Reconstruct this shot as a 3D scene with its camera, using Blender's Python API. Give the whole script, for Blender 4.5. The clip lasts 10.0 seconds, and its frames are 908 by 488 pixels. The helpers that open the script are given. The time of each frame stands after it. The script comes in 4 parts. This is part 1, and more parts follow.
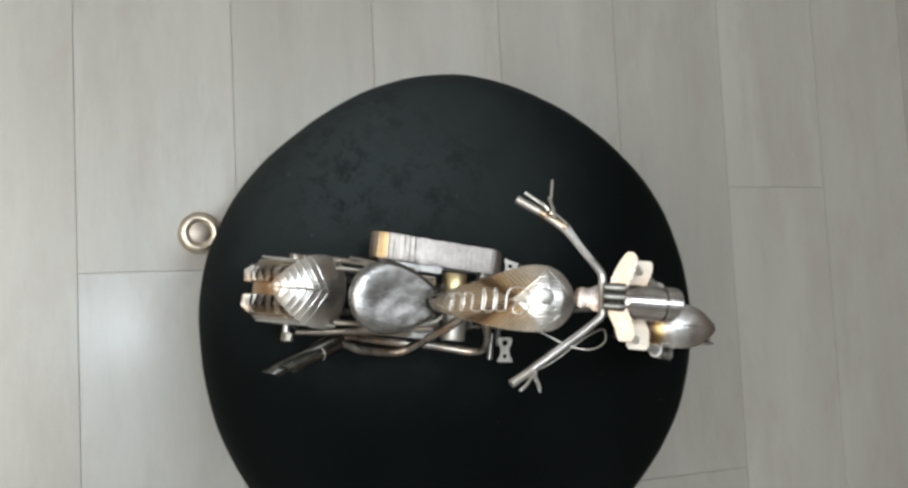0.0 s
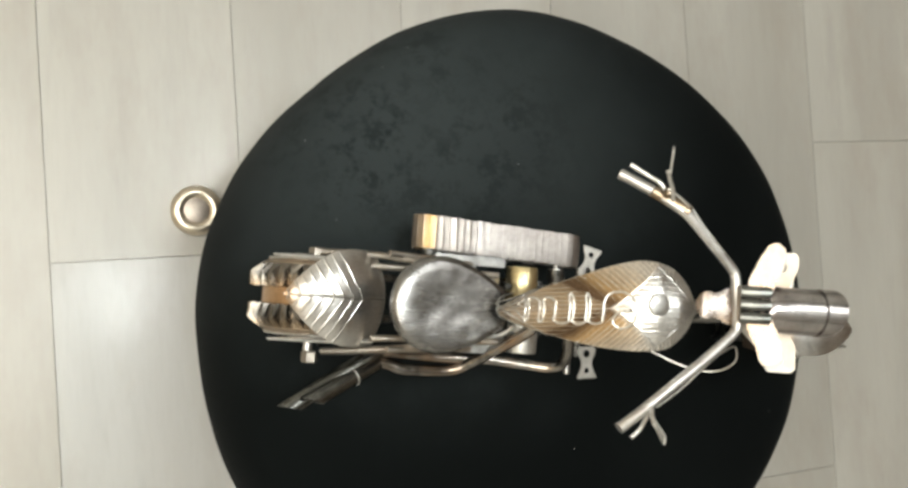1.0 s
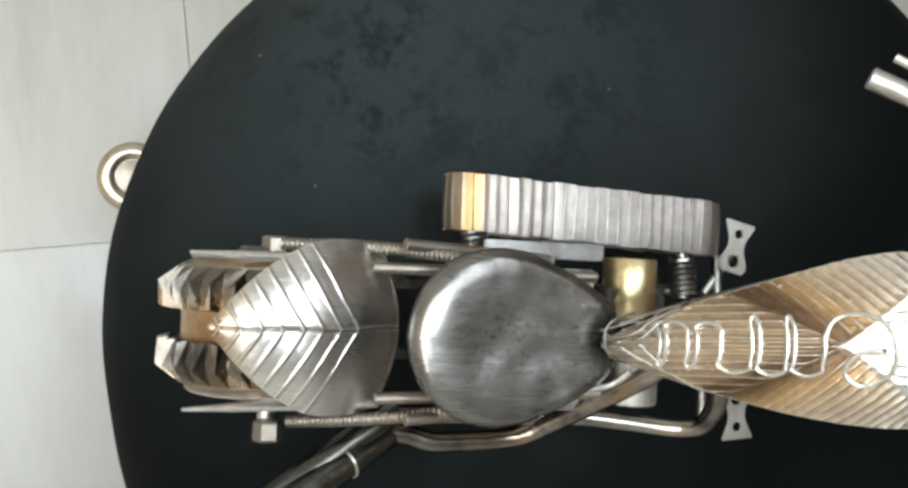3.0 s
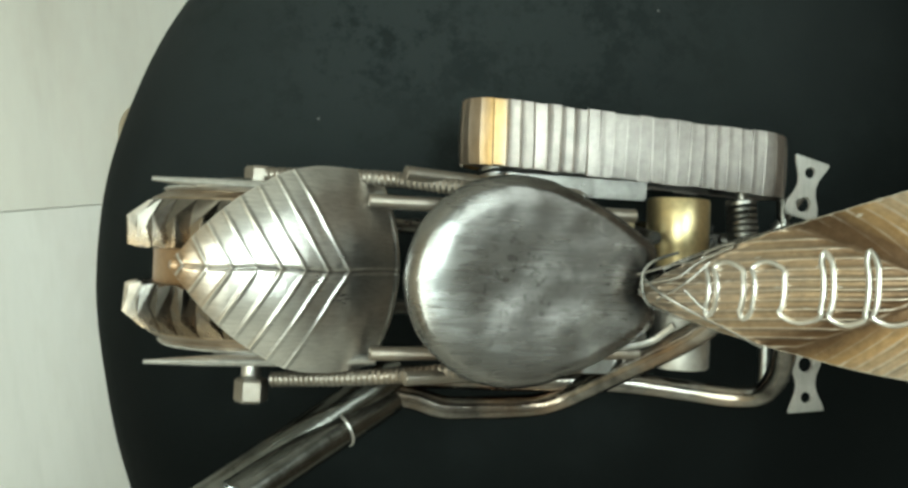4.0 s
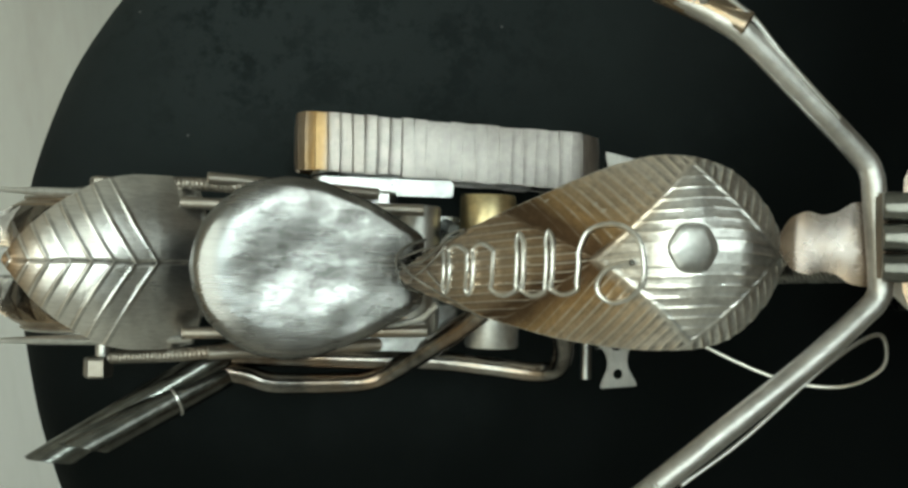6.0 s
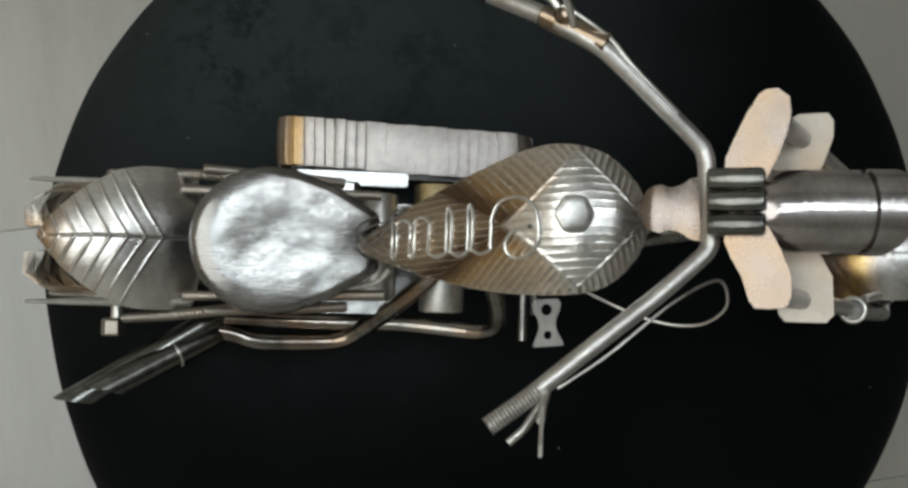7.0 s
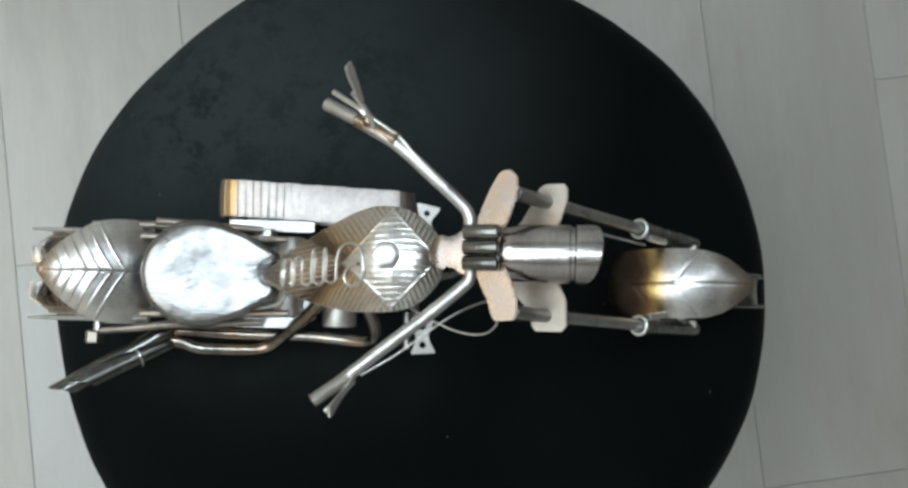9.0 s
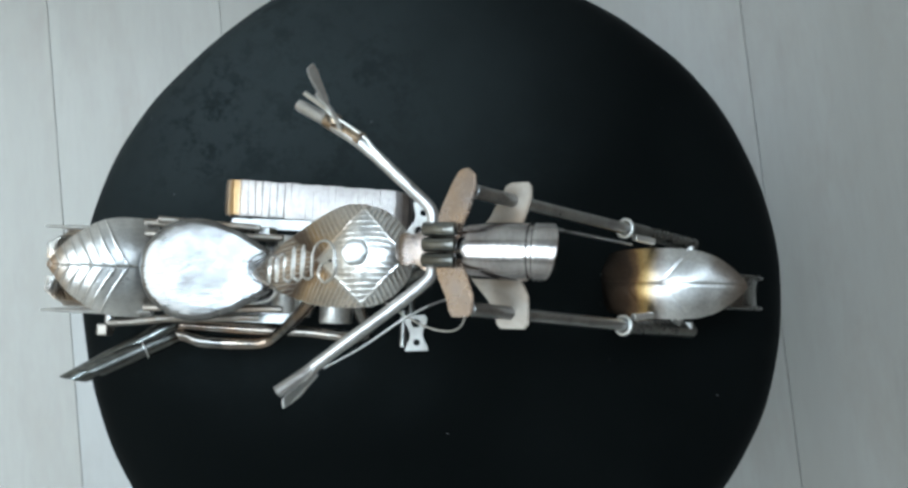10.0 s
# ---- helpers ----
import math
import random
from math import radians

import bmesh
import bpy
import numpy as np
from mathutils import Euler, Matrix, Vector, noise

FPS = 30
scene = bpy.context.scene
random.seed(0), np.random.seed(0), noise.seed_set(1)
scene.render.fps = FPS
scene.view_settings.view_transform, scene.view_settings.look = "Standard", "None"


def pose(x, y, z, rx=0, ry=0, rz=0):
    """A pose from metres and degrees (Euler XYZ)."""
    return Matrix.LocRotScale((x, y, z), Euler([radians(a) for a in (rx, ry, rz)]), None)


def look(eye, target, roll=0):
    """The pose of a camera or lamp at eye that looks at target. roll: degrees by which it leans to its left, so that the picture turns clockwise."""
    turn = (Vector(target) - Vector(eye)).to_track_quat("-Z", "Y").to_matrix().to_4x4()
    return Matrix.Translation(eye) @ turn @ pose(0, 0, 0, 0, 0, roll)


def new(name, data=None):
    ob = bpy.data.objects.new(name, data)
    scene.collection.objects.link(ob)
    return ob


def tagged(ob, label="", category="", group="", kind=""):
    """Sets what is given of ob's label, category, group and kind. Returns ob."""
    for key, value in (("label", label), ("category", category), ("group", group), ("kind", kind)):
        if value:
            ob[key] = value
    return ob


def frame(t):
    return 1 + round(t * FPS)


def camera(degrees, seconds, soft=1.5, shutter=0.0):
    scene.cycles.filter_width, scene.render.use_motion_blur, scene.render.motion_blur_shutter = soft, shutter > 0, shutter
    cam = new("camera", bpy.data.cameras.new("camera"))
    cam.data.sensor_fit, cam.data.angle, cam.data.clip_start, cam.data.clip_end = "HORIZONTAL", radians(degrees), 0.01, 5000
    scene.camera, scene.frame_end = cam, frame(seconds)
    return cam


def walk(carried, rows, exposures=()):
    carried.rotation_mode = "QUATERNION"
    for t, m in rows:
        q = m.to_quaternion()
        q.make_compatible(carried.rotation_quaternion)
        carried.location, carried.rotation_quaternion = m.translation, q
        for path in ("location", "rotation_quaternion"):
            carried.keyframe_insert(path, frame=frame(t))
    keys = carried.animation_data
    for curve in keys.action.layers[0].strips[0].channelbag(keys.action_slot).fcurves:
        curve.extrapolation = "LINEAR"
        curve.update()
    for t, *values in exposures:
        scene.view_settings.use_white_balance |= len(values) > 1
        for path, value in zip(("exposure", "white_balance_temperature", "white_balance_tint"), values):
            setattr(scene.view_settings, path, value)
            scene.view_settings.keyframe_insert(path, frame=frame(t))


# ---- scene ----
cam = camera(53.0, 10.0, soft=2.9)
PATH = [
    (0.0, -0.2823, -0.0121, 1.0477, 4.98, -20.43, -0.63),
    (0.5, -0.2755, 0.0053, 0.9621, 3.53, -20.33, -1.19),
    (1.0, -0.2577, 0.0242, 0.8737, 2.30, -19.87, -1.54),
    (1.5, -0.2378, 0.0365, 0.7943, 1.44, -19.65, -2.24),
    (2.0, -0.2223, 0.0404, 0.7352, 1.02, -19.39, -2.42),
    (3.5, -0.1758, 0.0330, 0.6123, 0.02, -17.58, -2.99),
    (4.0, -0.1618, 0.0214, 0.6027, -0.50, -14.59, -2.83),
    (4.5, -0.1435, 0.0089, 0.6153, -0.66, -11.68, -2.86),
    (5.0, -0.1152, 0.0028, 0.6298, -0.35, -9.72, -3.40),
    (5.5, -0.0920, 0.0078, 0.6421, 0.35, -8.88, -4.07),
    (5.7, -0.0842, 0.0104, 0.6463, 0.54, -8.84, -4.15),
    (6.8, -0.0750, -0.0057, 0.7140, 1.71, -9.09, -4.29),
    (7.0, -0.0716, -0.0091, 0.7275, 1.99, -8.89, -4.38),
    (7.5, -0.0639, -0.0207, 0.7716, 3.05, -9.13, -4.57),
    (8.0, -0.0518, -0.0249, 0.8168, 3.89, -8.97, -4.72),
    (8.5, -0.0250, -0.0187, 0.8441, 3.61, -6.93, -4.42),
    (9.0, 0.0048, -0.0170, 0.8627, 3.70, -4.93, -4.31),
    (9.5, 0.0322, -0.0181, 0.8687, 3.73, -2.42, -3.79),
    (10.0, 0.0598, -0.0241, 0.8709, 3.92, 0.64, -3.63),
]
EXPOSURES = [
    (0.0, -0.05, 5950, 9), (0.5, -0.04, 5830, 7), (1.0, 0.34, 6470, 8), (1.5, 0.05, 5550, 7), (2.0, 0.09, 5720, 10), (3.5, 0.33, 6000, 1), (4.0, 0.07, 6170, -10), (4.5, -0.12, 6450, -9),
    (5.0, -0.16, 5980, -12), (5.5, -0.42, 6160, -13), (7.0, -0.92, 6020, 7), (7.5, -0.76, 6000, 3), (8.0, -0.5, 5730, 2), (8.5, -0.35, 5560, 3), (9.0, -0.28, 5600, 5), (9.5, 0.0, 6220, 4), (10.0, -0.08, 5200, 3),
]
walk(cam, [(t, pose(x, y, z, rx, ry, rz)) for t, x, y, z, rx, ry, rz in PATH], EXPOSURES)


# ---- light ----
world = bpy.data.worlds.new("world")
scene.world = world
world.use_nodes = True
world.node_tree.nodes["Background"].inputs[0].default_value = (0.5, 0.5, 0.5, 1)
world.node_tree.nodes["Background"].inputs[1].default_value = 0.2


def lamp(name, kind, place, watts, colour, size, aim=None):
    data = bpy.data.lights.new(name, kind)
    data.energy, data.color = watts, colour
    if kind == "AREA":
        data.shape, data.size = "DISK", size
    else:
        data.shadow_soft_size = size
    ob = new(name, data)
    ob.matrix_world = look(place, aim) if aim else Matrix.Translation(place)
    return ob


spot = lamp("ceiling_spot", "SPOT", (-0.27, -0.03, 2.42), 14, (0.9, 0.98, 1.0), 0.12, (-0.3, -0.03, 0))
spot.data.spot_size, spot.data.spot_blend = radians(60), 1.0
# unseen lamp added; set where the saddle's bright spots point
lamp("hanging_globe", "POINT", (0.08, 0.25, 1.95), 24, (0.97, 1.0, 0.97), 0.16)
# unseen broad fill standing in for a bright ceiling
lamp("ceiling_light", "AREA", (-1.55, 0.0, 2.46), 58, (1.0, 0.955, 0.85), 2.2, (-1.55, 0.0, 0))
# unseen fill added to brighten the belt and tank reflections
lamp("ceiling_panel", "AREA", (0.85, 0.62, 2.46), 5.5, (1.0, 0.98, 0.94), 0.9, (0.85, 0.62, 0))


# ---- materials ----
def shader(name, rough, metal):
    m = bpy.data.materials.new(name)
    m.use_nodes = True
    t = m.node_tree
    b = t.nodes["Principled BSDF"]
    b.inputs["Roughness"].default_value, b.inputs["Metallic"].default_value = rough, metal
    return m, t, b


def texco(t, scale=(1, 1, 1), turn=0.0, which="Object"):
    c, m = t.nodes.new("ShaderNodeTexCoord"), t.nodes.new("ShaderNodeMapping")
    m.inputs["Scale"].default_value = scale
    m.inputs["Rotation"].default_value = (0, 0, turn)
    t.links.new(c.outputs[which], m.inputs["Vector"])
    return m.outputs["Vector"]


def noise_tex(t, vec, scale, detail=4.0, rough=0.6):
    n = t.nodes.new("ShaderNodeTexNoise")
    n.inputs["Scale"].default_value, n.inputs["Detail"].default_value, n.inputs["Roughness"].default_value = scale, detail, rough
    t.links.new(vec, n.inputs["Vector"])
    return n.outputs["Fac"]


def ramp(t, fac, *stops):
    r = t.nodes.new("ShaderNodeValToRGB")
    while len(r.color_ramp.elements) < len(stops):
        r.color_ramp.elements.new(0.5)
    for e, (p, c) in zip(r.color_ramp.elements, stops):
        e.position, e.color = p, (*c, 1) if len(c) == 3 else c
    t.links.new(fac, r.inputs["Fac"])
    return r.outputs["Color"]


def grey(v):
    return (v, v, v)


def mixed(t, fac, a, b, how="MIX"):
    m = t.nodes.new("ShaderNodeMix")
    m.data_type, m.blend_type = "RGBA", how
    for value, socket in ((fac, m.inputs[0]), (a, m.inputs[6]), (b, m.inputs[7])):
        if hasattr(value, "is_linked"):
            t.links.new(value, socket)
        else:
            socket.default_value = value if not isinstance(value, tuple) else (*value, 1)
    return m.outputs[2]


def bumped(t, b, height, strength, distance):
    n = t.nodes.new("ShaderNodeBump")
    n.inputs["Strength"].default_value, n.inputs["Distance"].default_value = strength, distance
    t.links.new(height, n.inputs["Height"])
    t.links.new(n.outputs["Normal"], b.inputs["Normal"])


def metal(name, light, dark, rough=0.28, spread=0.14, tint=None, tint_at=0.6, brush=(1, 1, 1), hammer=0.25, grain=0.85, vary=0.0):
    """Worn metal: mottled colour, uneven polish, fine scratches and a hammered surface; tint: heat colour in patches."""
    m, t, b = shader(name, rough, 1.0)
    v = texco(t)
    big, fine = noise_tex(t, v, 70, 5), noise_tex(t, texco(t, brush), 500, 3, 0.5)
    col = ramp(t, big, (0.3, dark), (0.65, light))
    if tint:
        patch = noise_tex(t, v, 28, 3)
        col = mixed(t, ramp(t, patch, (tint_at - 0.14, grey(0)), (tint_at + 0.1, grey(1))), col, tint)
    col = mixed(t, ramp(t, fine, (0.3, grey(grain)), (0.6, grey(1))), grey(0), col, "MIX")
    if vary:
        piece = t.nodes.new("ShaderNodeObjectInfo").outputs["Random"]
        col = mixed(t, 1.0, col, ramp(t, piece, (0.0, grey(1 - vary)), (1.0, grey(1))), "MULTIPLY")
    t.links.new(col, b.inputs["Base Color"])
    r = t.nodes.new("ShaderNodeMapRange")
    r.inputs["To Min"].default_value, r.inputs["To Max"].default_value = rough - spread, rough + spread
    t.links.new(mixed(t, 0.4, big, fine), r.inputs["Value"])
    t.links.new(r.outputs["Result"], b.inputs["Roughness"])
    bumped(t, b, mixed(t, 0.12, noise_tex(t, v, 160, 3), fine), hammer, 0.0009)
    return m


STEEL = metal("worn_steel", (0.74, 0.74, 0.73), (0.5, 0.5, 0.49), 0.37, 0.1)
DARK_STEEL = metal("dark_steel", (0.21, 0.21, 0.2), (0.09, 0.09, 0.09), 0.28, 0.1)
GUNMETAL = metal("grey_tube_steel", (0.23, 0.235, 0.225), (0.09, 0.093, 0.088), 0.22, 0.08)
BLUED = metal("heat_stained_steel", (0.4, 0.385, 0.365), (0.08, 0.074, 0.07), 0.2, 0.09, (0.4, 0.285, 0.195), 0.61)
LAMP_STEEL = metal("seamed_sheet_steel", (0.58, 0.565, 0.565), (0.3, 0.285, 0.29), 0.17, 0.06, (0.44, 0.38, 0.37), 0.58, brush=(3, 0.4, 0.4))
ALU = metal("bright_aluminium", (0.84, 0.84, 0.83), (0.7, 0.7, 0.69), 0.45, 0.1, hammer=0.14)
DULL = metal("dull_grey_steel", (0.44, 0.44, 0.435), (0.26, 0.26, 0.255), 0.3, 0.1)
BRASS = metal("brass", (0.82, 0.7, 0.42), (0.66, 0.55, 0.32), 0.34, 0.1, brush=(1, 1, 0.1))
COPPERED = metal("copper_washed_steel", (0.31, 0.277, 0.265), (0.225, 0.196, 0.182), 0.27, 0.08, (0.34, 0.255, 0.18), 0.55, hammer=0.05, grain=0.97)
PALE = metal("pale_ground_steel", (0.39, 0.36, 0.325), (0.27, 0.245, 0.215), 0.44, 0.08, (0.37, 0.29, 0.22), 0.6, hammer=0.1, grain=0.94)
FILED = metal("filed_bright_steel", (0.62, 0.61, 0.59), (0.42, 0.41, 0.39), 0.52, 0.08, brush=(2.5, 0.2, 1), hammer=0.25)
LUG_STEEL = metal("warm_cut_steel", (0.44, 0.415, 0.385), (0.24, 0.215, 0.185), 0.26, 0.1, (0.4, 0.29, 0.18), 0.58, vary=0.55)
FOOT_STEEL = metal("tarnished_chrome", (0.7, 0.64, 0.54), (0.5, 0.44, 0.35), 0.32, 0.08, hammer=0.1)
PINK = metal("beige_brushed_steel", (0.5, 0.45, 0.41), (0.42, 0.375, 0.34), 0.5, 0.08, hammer=0.08)
TAN = metal("tan_stained_steel", (0.46, 0.38, 0.3), (0.3, 0.235, 0.17), 0.32, 0.1)
BAR_STEEL = metal("scuffed_bar_steel", (0.7, 0.69, 0.68), (0.46, 0.45, 0.44), 0.44, 0.12, hammer=0.35)
BRONZE = metal("orange_bronze", (0.55, 0.37, 0.23), (0.38, 0.25, 0.15), 0.32, 0.12)
WIRE = metal("bright_wire", (0.86, 0.86, 0.85), (0.72, 0.72, 0.71), 0.33, 0.08)
CHROME = metal("chrome", (0.9, 0.89, 0.87), (0.78, 0.77, 0.74), 0.2, 0.06, hammer=0.05)


def axis_value(t, v, which, add=0.0, absolute=False):
    c = t.nodes.new("ShaderNodeSeparateXYZ")
    t.links.new(v, c.inputs[0])
    m = t.nodes.new("ShaderNodeMath")
    m.operation = "ADD"
    m.inputs[1].default_value = add
    t.links.new(c.outputs[which], m.inputs[0])
    if not absolute:
        return m.outputs[0]
    a = t.nodes.new("ShaderNodeMath")
    a.operation = "ABSOLUTE"
    t.links.new(m.outputs[0], a.inputs[0])
    return a.outputs[0]


def plus(t, a, b, times):
    m = t.nodes.new("ShaderNodeMath")
    m.operation = "MULTIPLY_ADD"
    m.inputs[1].default_value = times
    t.links.new(b, m.inputs[0])
    t.links.new(a, m.inputs[2])
    return m.outputs[0]


def spread_over(t, value, lo, hi):
    r = t.nodes.new("ShaderNodeMapRange")
    r.inputs["From Min"].default_value, r.inputs["From Max"].default_value = lo, hi
    t.links.new(value, r.inputs["Value"])
    return r.outputs["Result"]


def finish(t, b, v, col, rough, spread, hammer, brush=(1, 1, 1), wear_shade=None):
    """Fine scratches, uneven polish and a beaten surface over a colour."""
    fine, big = noise_tex(t, texco(t, brush), 600, 5, 0.65), noise_tex(t, v, 80, 4)
    col = mixed(t, ramp(t, big, (0.3, grey(0.84)), (0.62, grey(1))), grey(0), col)
    if wear_shade:
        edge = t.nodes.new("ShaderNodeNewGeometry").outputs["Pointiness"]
        col = mixed(t, ramp(t, edge, (0.506, grey(0)), (0.532, grey(0.85))), col, wear_shade)
        # rubbed ridges are pale; crease shade is painted into the colour here
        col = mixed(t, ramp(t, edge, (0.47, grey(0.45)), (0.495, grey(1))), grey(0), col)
    t.links.new(mixed(t, ramp(t, fine, (0.35, grey(0.8)), (0.6, grey(1))), grey(0), col), b.inputs["Base Color"])
    r = t.nodes.new("ShaderNodeMapRange")
    r.inputs["To Min"].default_value, r.inputs["To Max"].default_value = rough - spread, rough + spread
    t.links.new(mixed(t, 0.5, big, fine), r.inputs["Value"])
    t.links.new(r.outputs["Result"], b.inputs["Roughness"])
    bumped(t, b, mixed(t, 0.3, noise_tex(t, v, 170, 4), fine), hammer, 0.001)


def length_toned(name, lo, hi, stops, rough, spread=0.1, hammer=0.28, wander=0.008, brush=(1, 1, 1), wear_shade=None):
    """Sheet metal whose colours change along its length."""
    m, t, b = shader(name, rough, 1.0)
    v = texco(t)
    x = plus(t, axis_value(t, v, "X", -wander / 2), noise_tex(t, v, 60, 3), wander)
    finish(t, b, v, ramp(t, spread_over(t, x, lo, hi), *stops), rough, spread, hammer, brush, wear_shade)
    return m


# gold band is heat; the black rear end is shade put into the colour
FENDER = length_toned("heat_banded_shaded_steel", 0.1415, 0.2165, ((0.0, (0.04, 0.034, 0.03)), (0.13, (0.06, 0.045, 0.036)), (0.19, (0.17, 0.11, 0.065)), (0.23, (0.55, 0.37, 0.15)), (0.27, (0.76, 0.57, 0.28)), (0.31, (0.64, 0.53, 0.39)), (0.345, (0.54, 0.5, 0.48)), (0.41, (0.7, 0.7, 0.7)), (0.8, (0.66, 0.65, 0.63)), (1.0, (0.42, 0.38, 0.34))), 0.34, 0.1, 0.24)
# greyer front end: a dark reflection put into the colour
LEAF = length_toned("embossed_sheet_steel", -0.175, -0.113, ((0.0, (0.56, 0.38, 0.24)), (0.07, (0.6, 0.46, 0.34)), (0.13, (0.68, 0.62, 0.57)), (0.28, (0.8, 0.79, 0.78)), (0.62, (0.79, 0.79, 0.78)), (0.78, (0.68, 0.68, 0.67)), (1.0, (0.58, 0.58, 0.57))), 0.3, brush=(0.3, 2.5, 1), wear_shade=(0.82, 0.82, 0.81))
BELT = length_toned("ribbed_aluminium", -0.088, 0.02, ((0.0, (0.4, 0.36, 0.33)), (0.035, (0.42, 0.34, 0.26)), (0.07, (0.56, 0.38, 0.18)), (0.1, (0.56, 0.4, 0.22)), (0.125, (0.52, 0.48, 0.45)), (0.35, (0.51, 0.48, 0.462)), (0.5, (0.46, 0.432, 0.418)), (1.0, (0.43, 0.402, 0.388))), 0.44, 0.1, 0.16, 0.004, (0.3, 0.3, 3))


def tank_metal():
    """Beaten sheet steel: bronzed tail, dark brown and gold heat bands, silver front."""
    m, t, b = shader("bronzed_sheet_steel", 0.42, 1.0)
    v = texco(t)
    x, side = axis_value(t, v, "X"), axis_value(t, v, "Y", -0.0035, True)
    drift = noise_tex(t, v, 55, 4)
    behind = plus(t, plus(t, x, side, 1.2), drift, 0.01)
    tail = ramp(t, spread_over(t, behind, -0.045, 0.035), (0.0, (0.4, 0.35, 0.3)), (0.2, (0.56, 0.48, 0.4)), (0.36, (0.6, 0.48, 0.35)), (0.46, (0.42, 0.32, 0.23)), (0.5, (0.17, 0.115, 0.075)), (0.57, (0.2, 0.135, 0.085)), (0.66, (0.64, 0.45, 0.25)), (0.76, (0.76, 0.62, 0.46)), (1.0, (0.86, 0.8, 0.74)))
    ahead = plus(t, plus(t, x, side, -0.98), drift, 0.004)
    col = mixed(t, spread_over(t, ahead, -0.009, -0.005), tail, (0.92, 0.92, 0.915))
    finish(t, b, v, col, 0.32, 0.1, 0.28, wear_shade=(0.84, 0.8, 0.74))
    return m


TANK = tank_metal()


def saddle_metal():
    """Dull cast steel: fine scratches, a smoky sheen and a pitted middle."""
    m, t, b = shader("scratched_cast_steel", 0.36, 1.0)
    v = texco(t)
    smoke, grit = noise_tex(t, v, 32, 4, 0.55), noise_tex(t, v, 420, 5, 0.7)
    along, across = noise_tex(t, texco(t, (0.12, 2.2, 1), 0.5), 520, 3, 0.6), noise_tex(t, texco(t, (0.1, 2.4, 1), -0.8), 480, 3, 0.6)
    col = ramp(t, smoke, (0.3, (0.205, 0.199, 0.196)), (0.7, (0.32, 0.32, 0.32)))
    far = t.nodes.new("ShaderNodeVectorMath")
    far.operation = "DISTANCE"
    far.inputs[1].default_value = (-0.086, -0.001, 0.094)
    t.links.new(v, far.inputs[0])
    mid = t.nodes.new("ShaderNodeMapRange")
    mid.inputs["From Min"].default_value, mid.inputs["From Max"].default_value = 0.02, 0.004
    t.links.new(far.outputs["Value"], mid.inputs["Value"])
    pits = mixed(t, 1.0, ramp(t, noise_tex(t, v, 420, 3), (0.56, grey(0)), (0.64, grey(0.9))), mid.outputs["Result"], "MULTIPLY")
    col = mixed(t, pits, col, (0.13, 0.125, 0.12))
    lines = mixed(t, 0.5, along, across)
    col = mixed(t, ramp(t, lines, (0.36, grey(0.86)), (0.5, grey(1))), grey(0), col)
    fore = spread_over(t, axis_value(t, v, "X"), -0.08, -0.058)
    rub = mixed(t, 1.0, ramp(t, noise_tex(t, v, 130, 5, 0.65), (0.52, grey(0)), (0.66, grey(0.75))), fore, "MULTIPLY")
    col = mixed(t, rub, col, (0.5, 0.5, 0.495))
    t.links.new(col, b.inputs["Base Color"])
    r = t.nodes.new("ShaderNodeMapRange")
    r.inputs["To Min"].default_value, r.inputs["To Max"].default_value = 0.18, 0.36
    t.links.new(mixed(t, 0.5, smoke, lines), r.inputs["Value"])
    t.links.new(r.outputs["Result"], b.inputs["Roughness"])
    dents = noise_tex(t, texco(t, (0.8, 1.25, 1), 0.6), 110, 5, 0.62)
    bumped(t, b, mixed(t, 0.88, mixed(t, 0.75, lines, grit), dents), 0.34, 0.001)
    return m


SEAT_STEEL = saddle_metal()


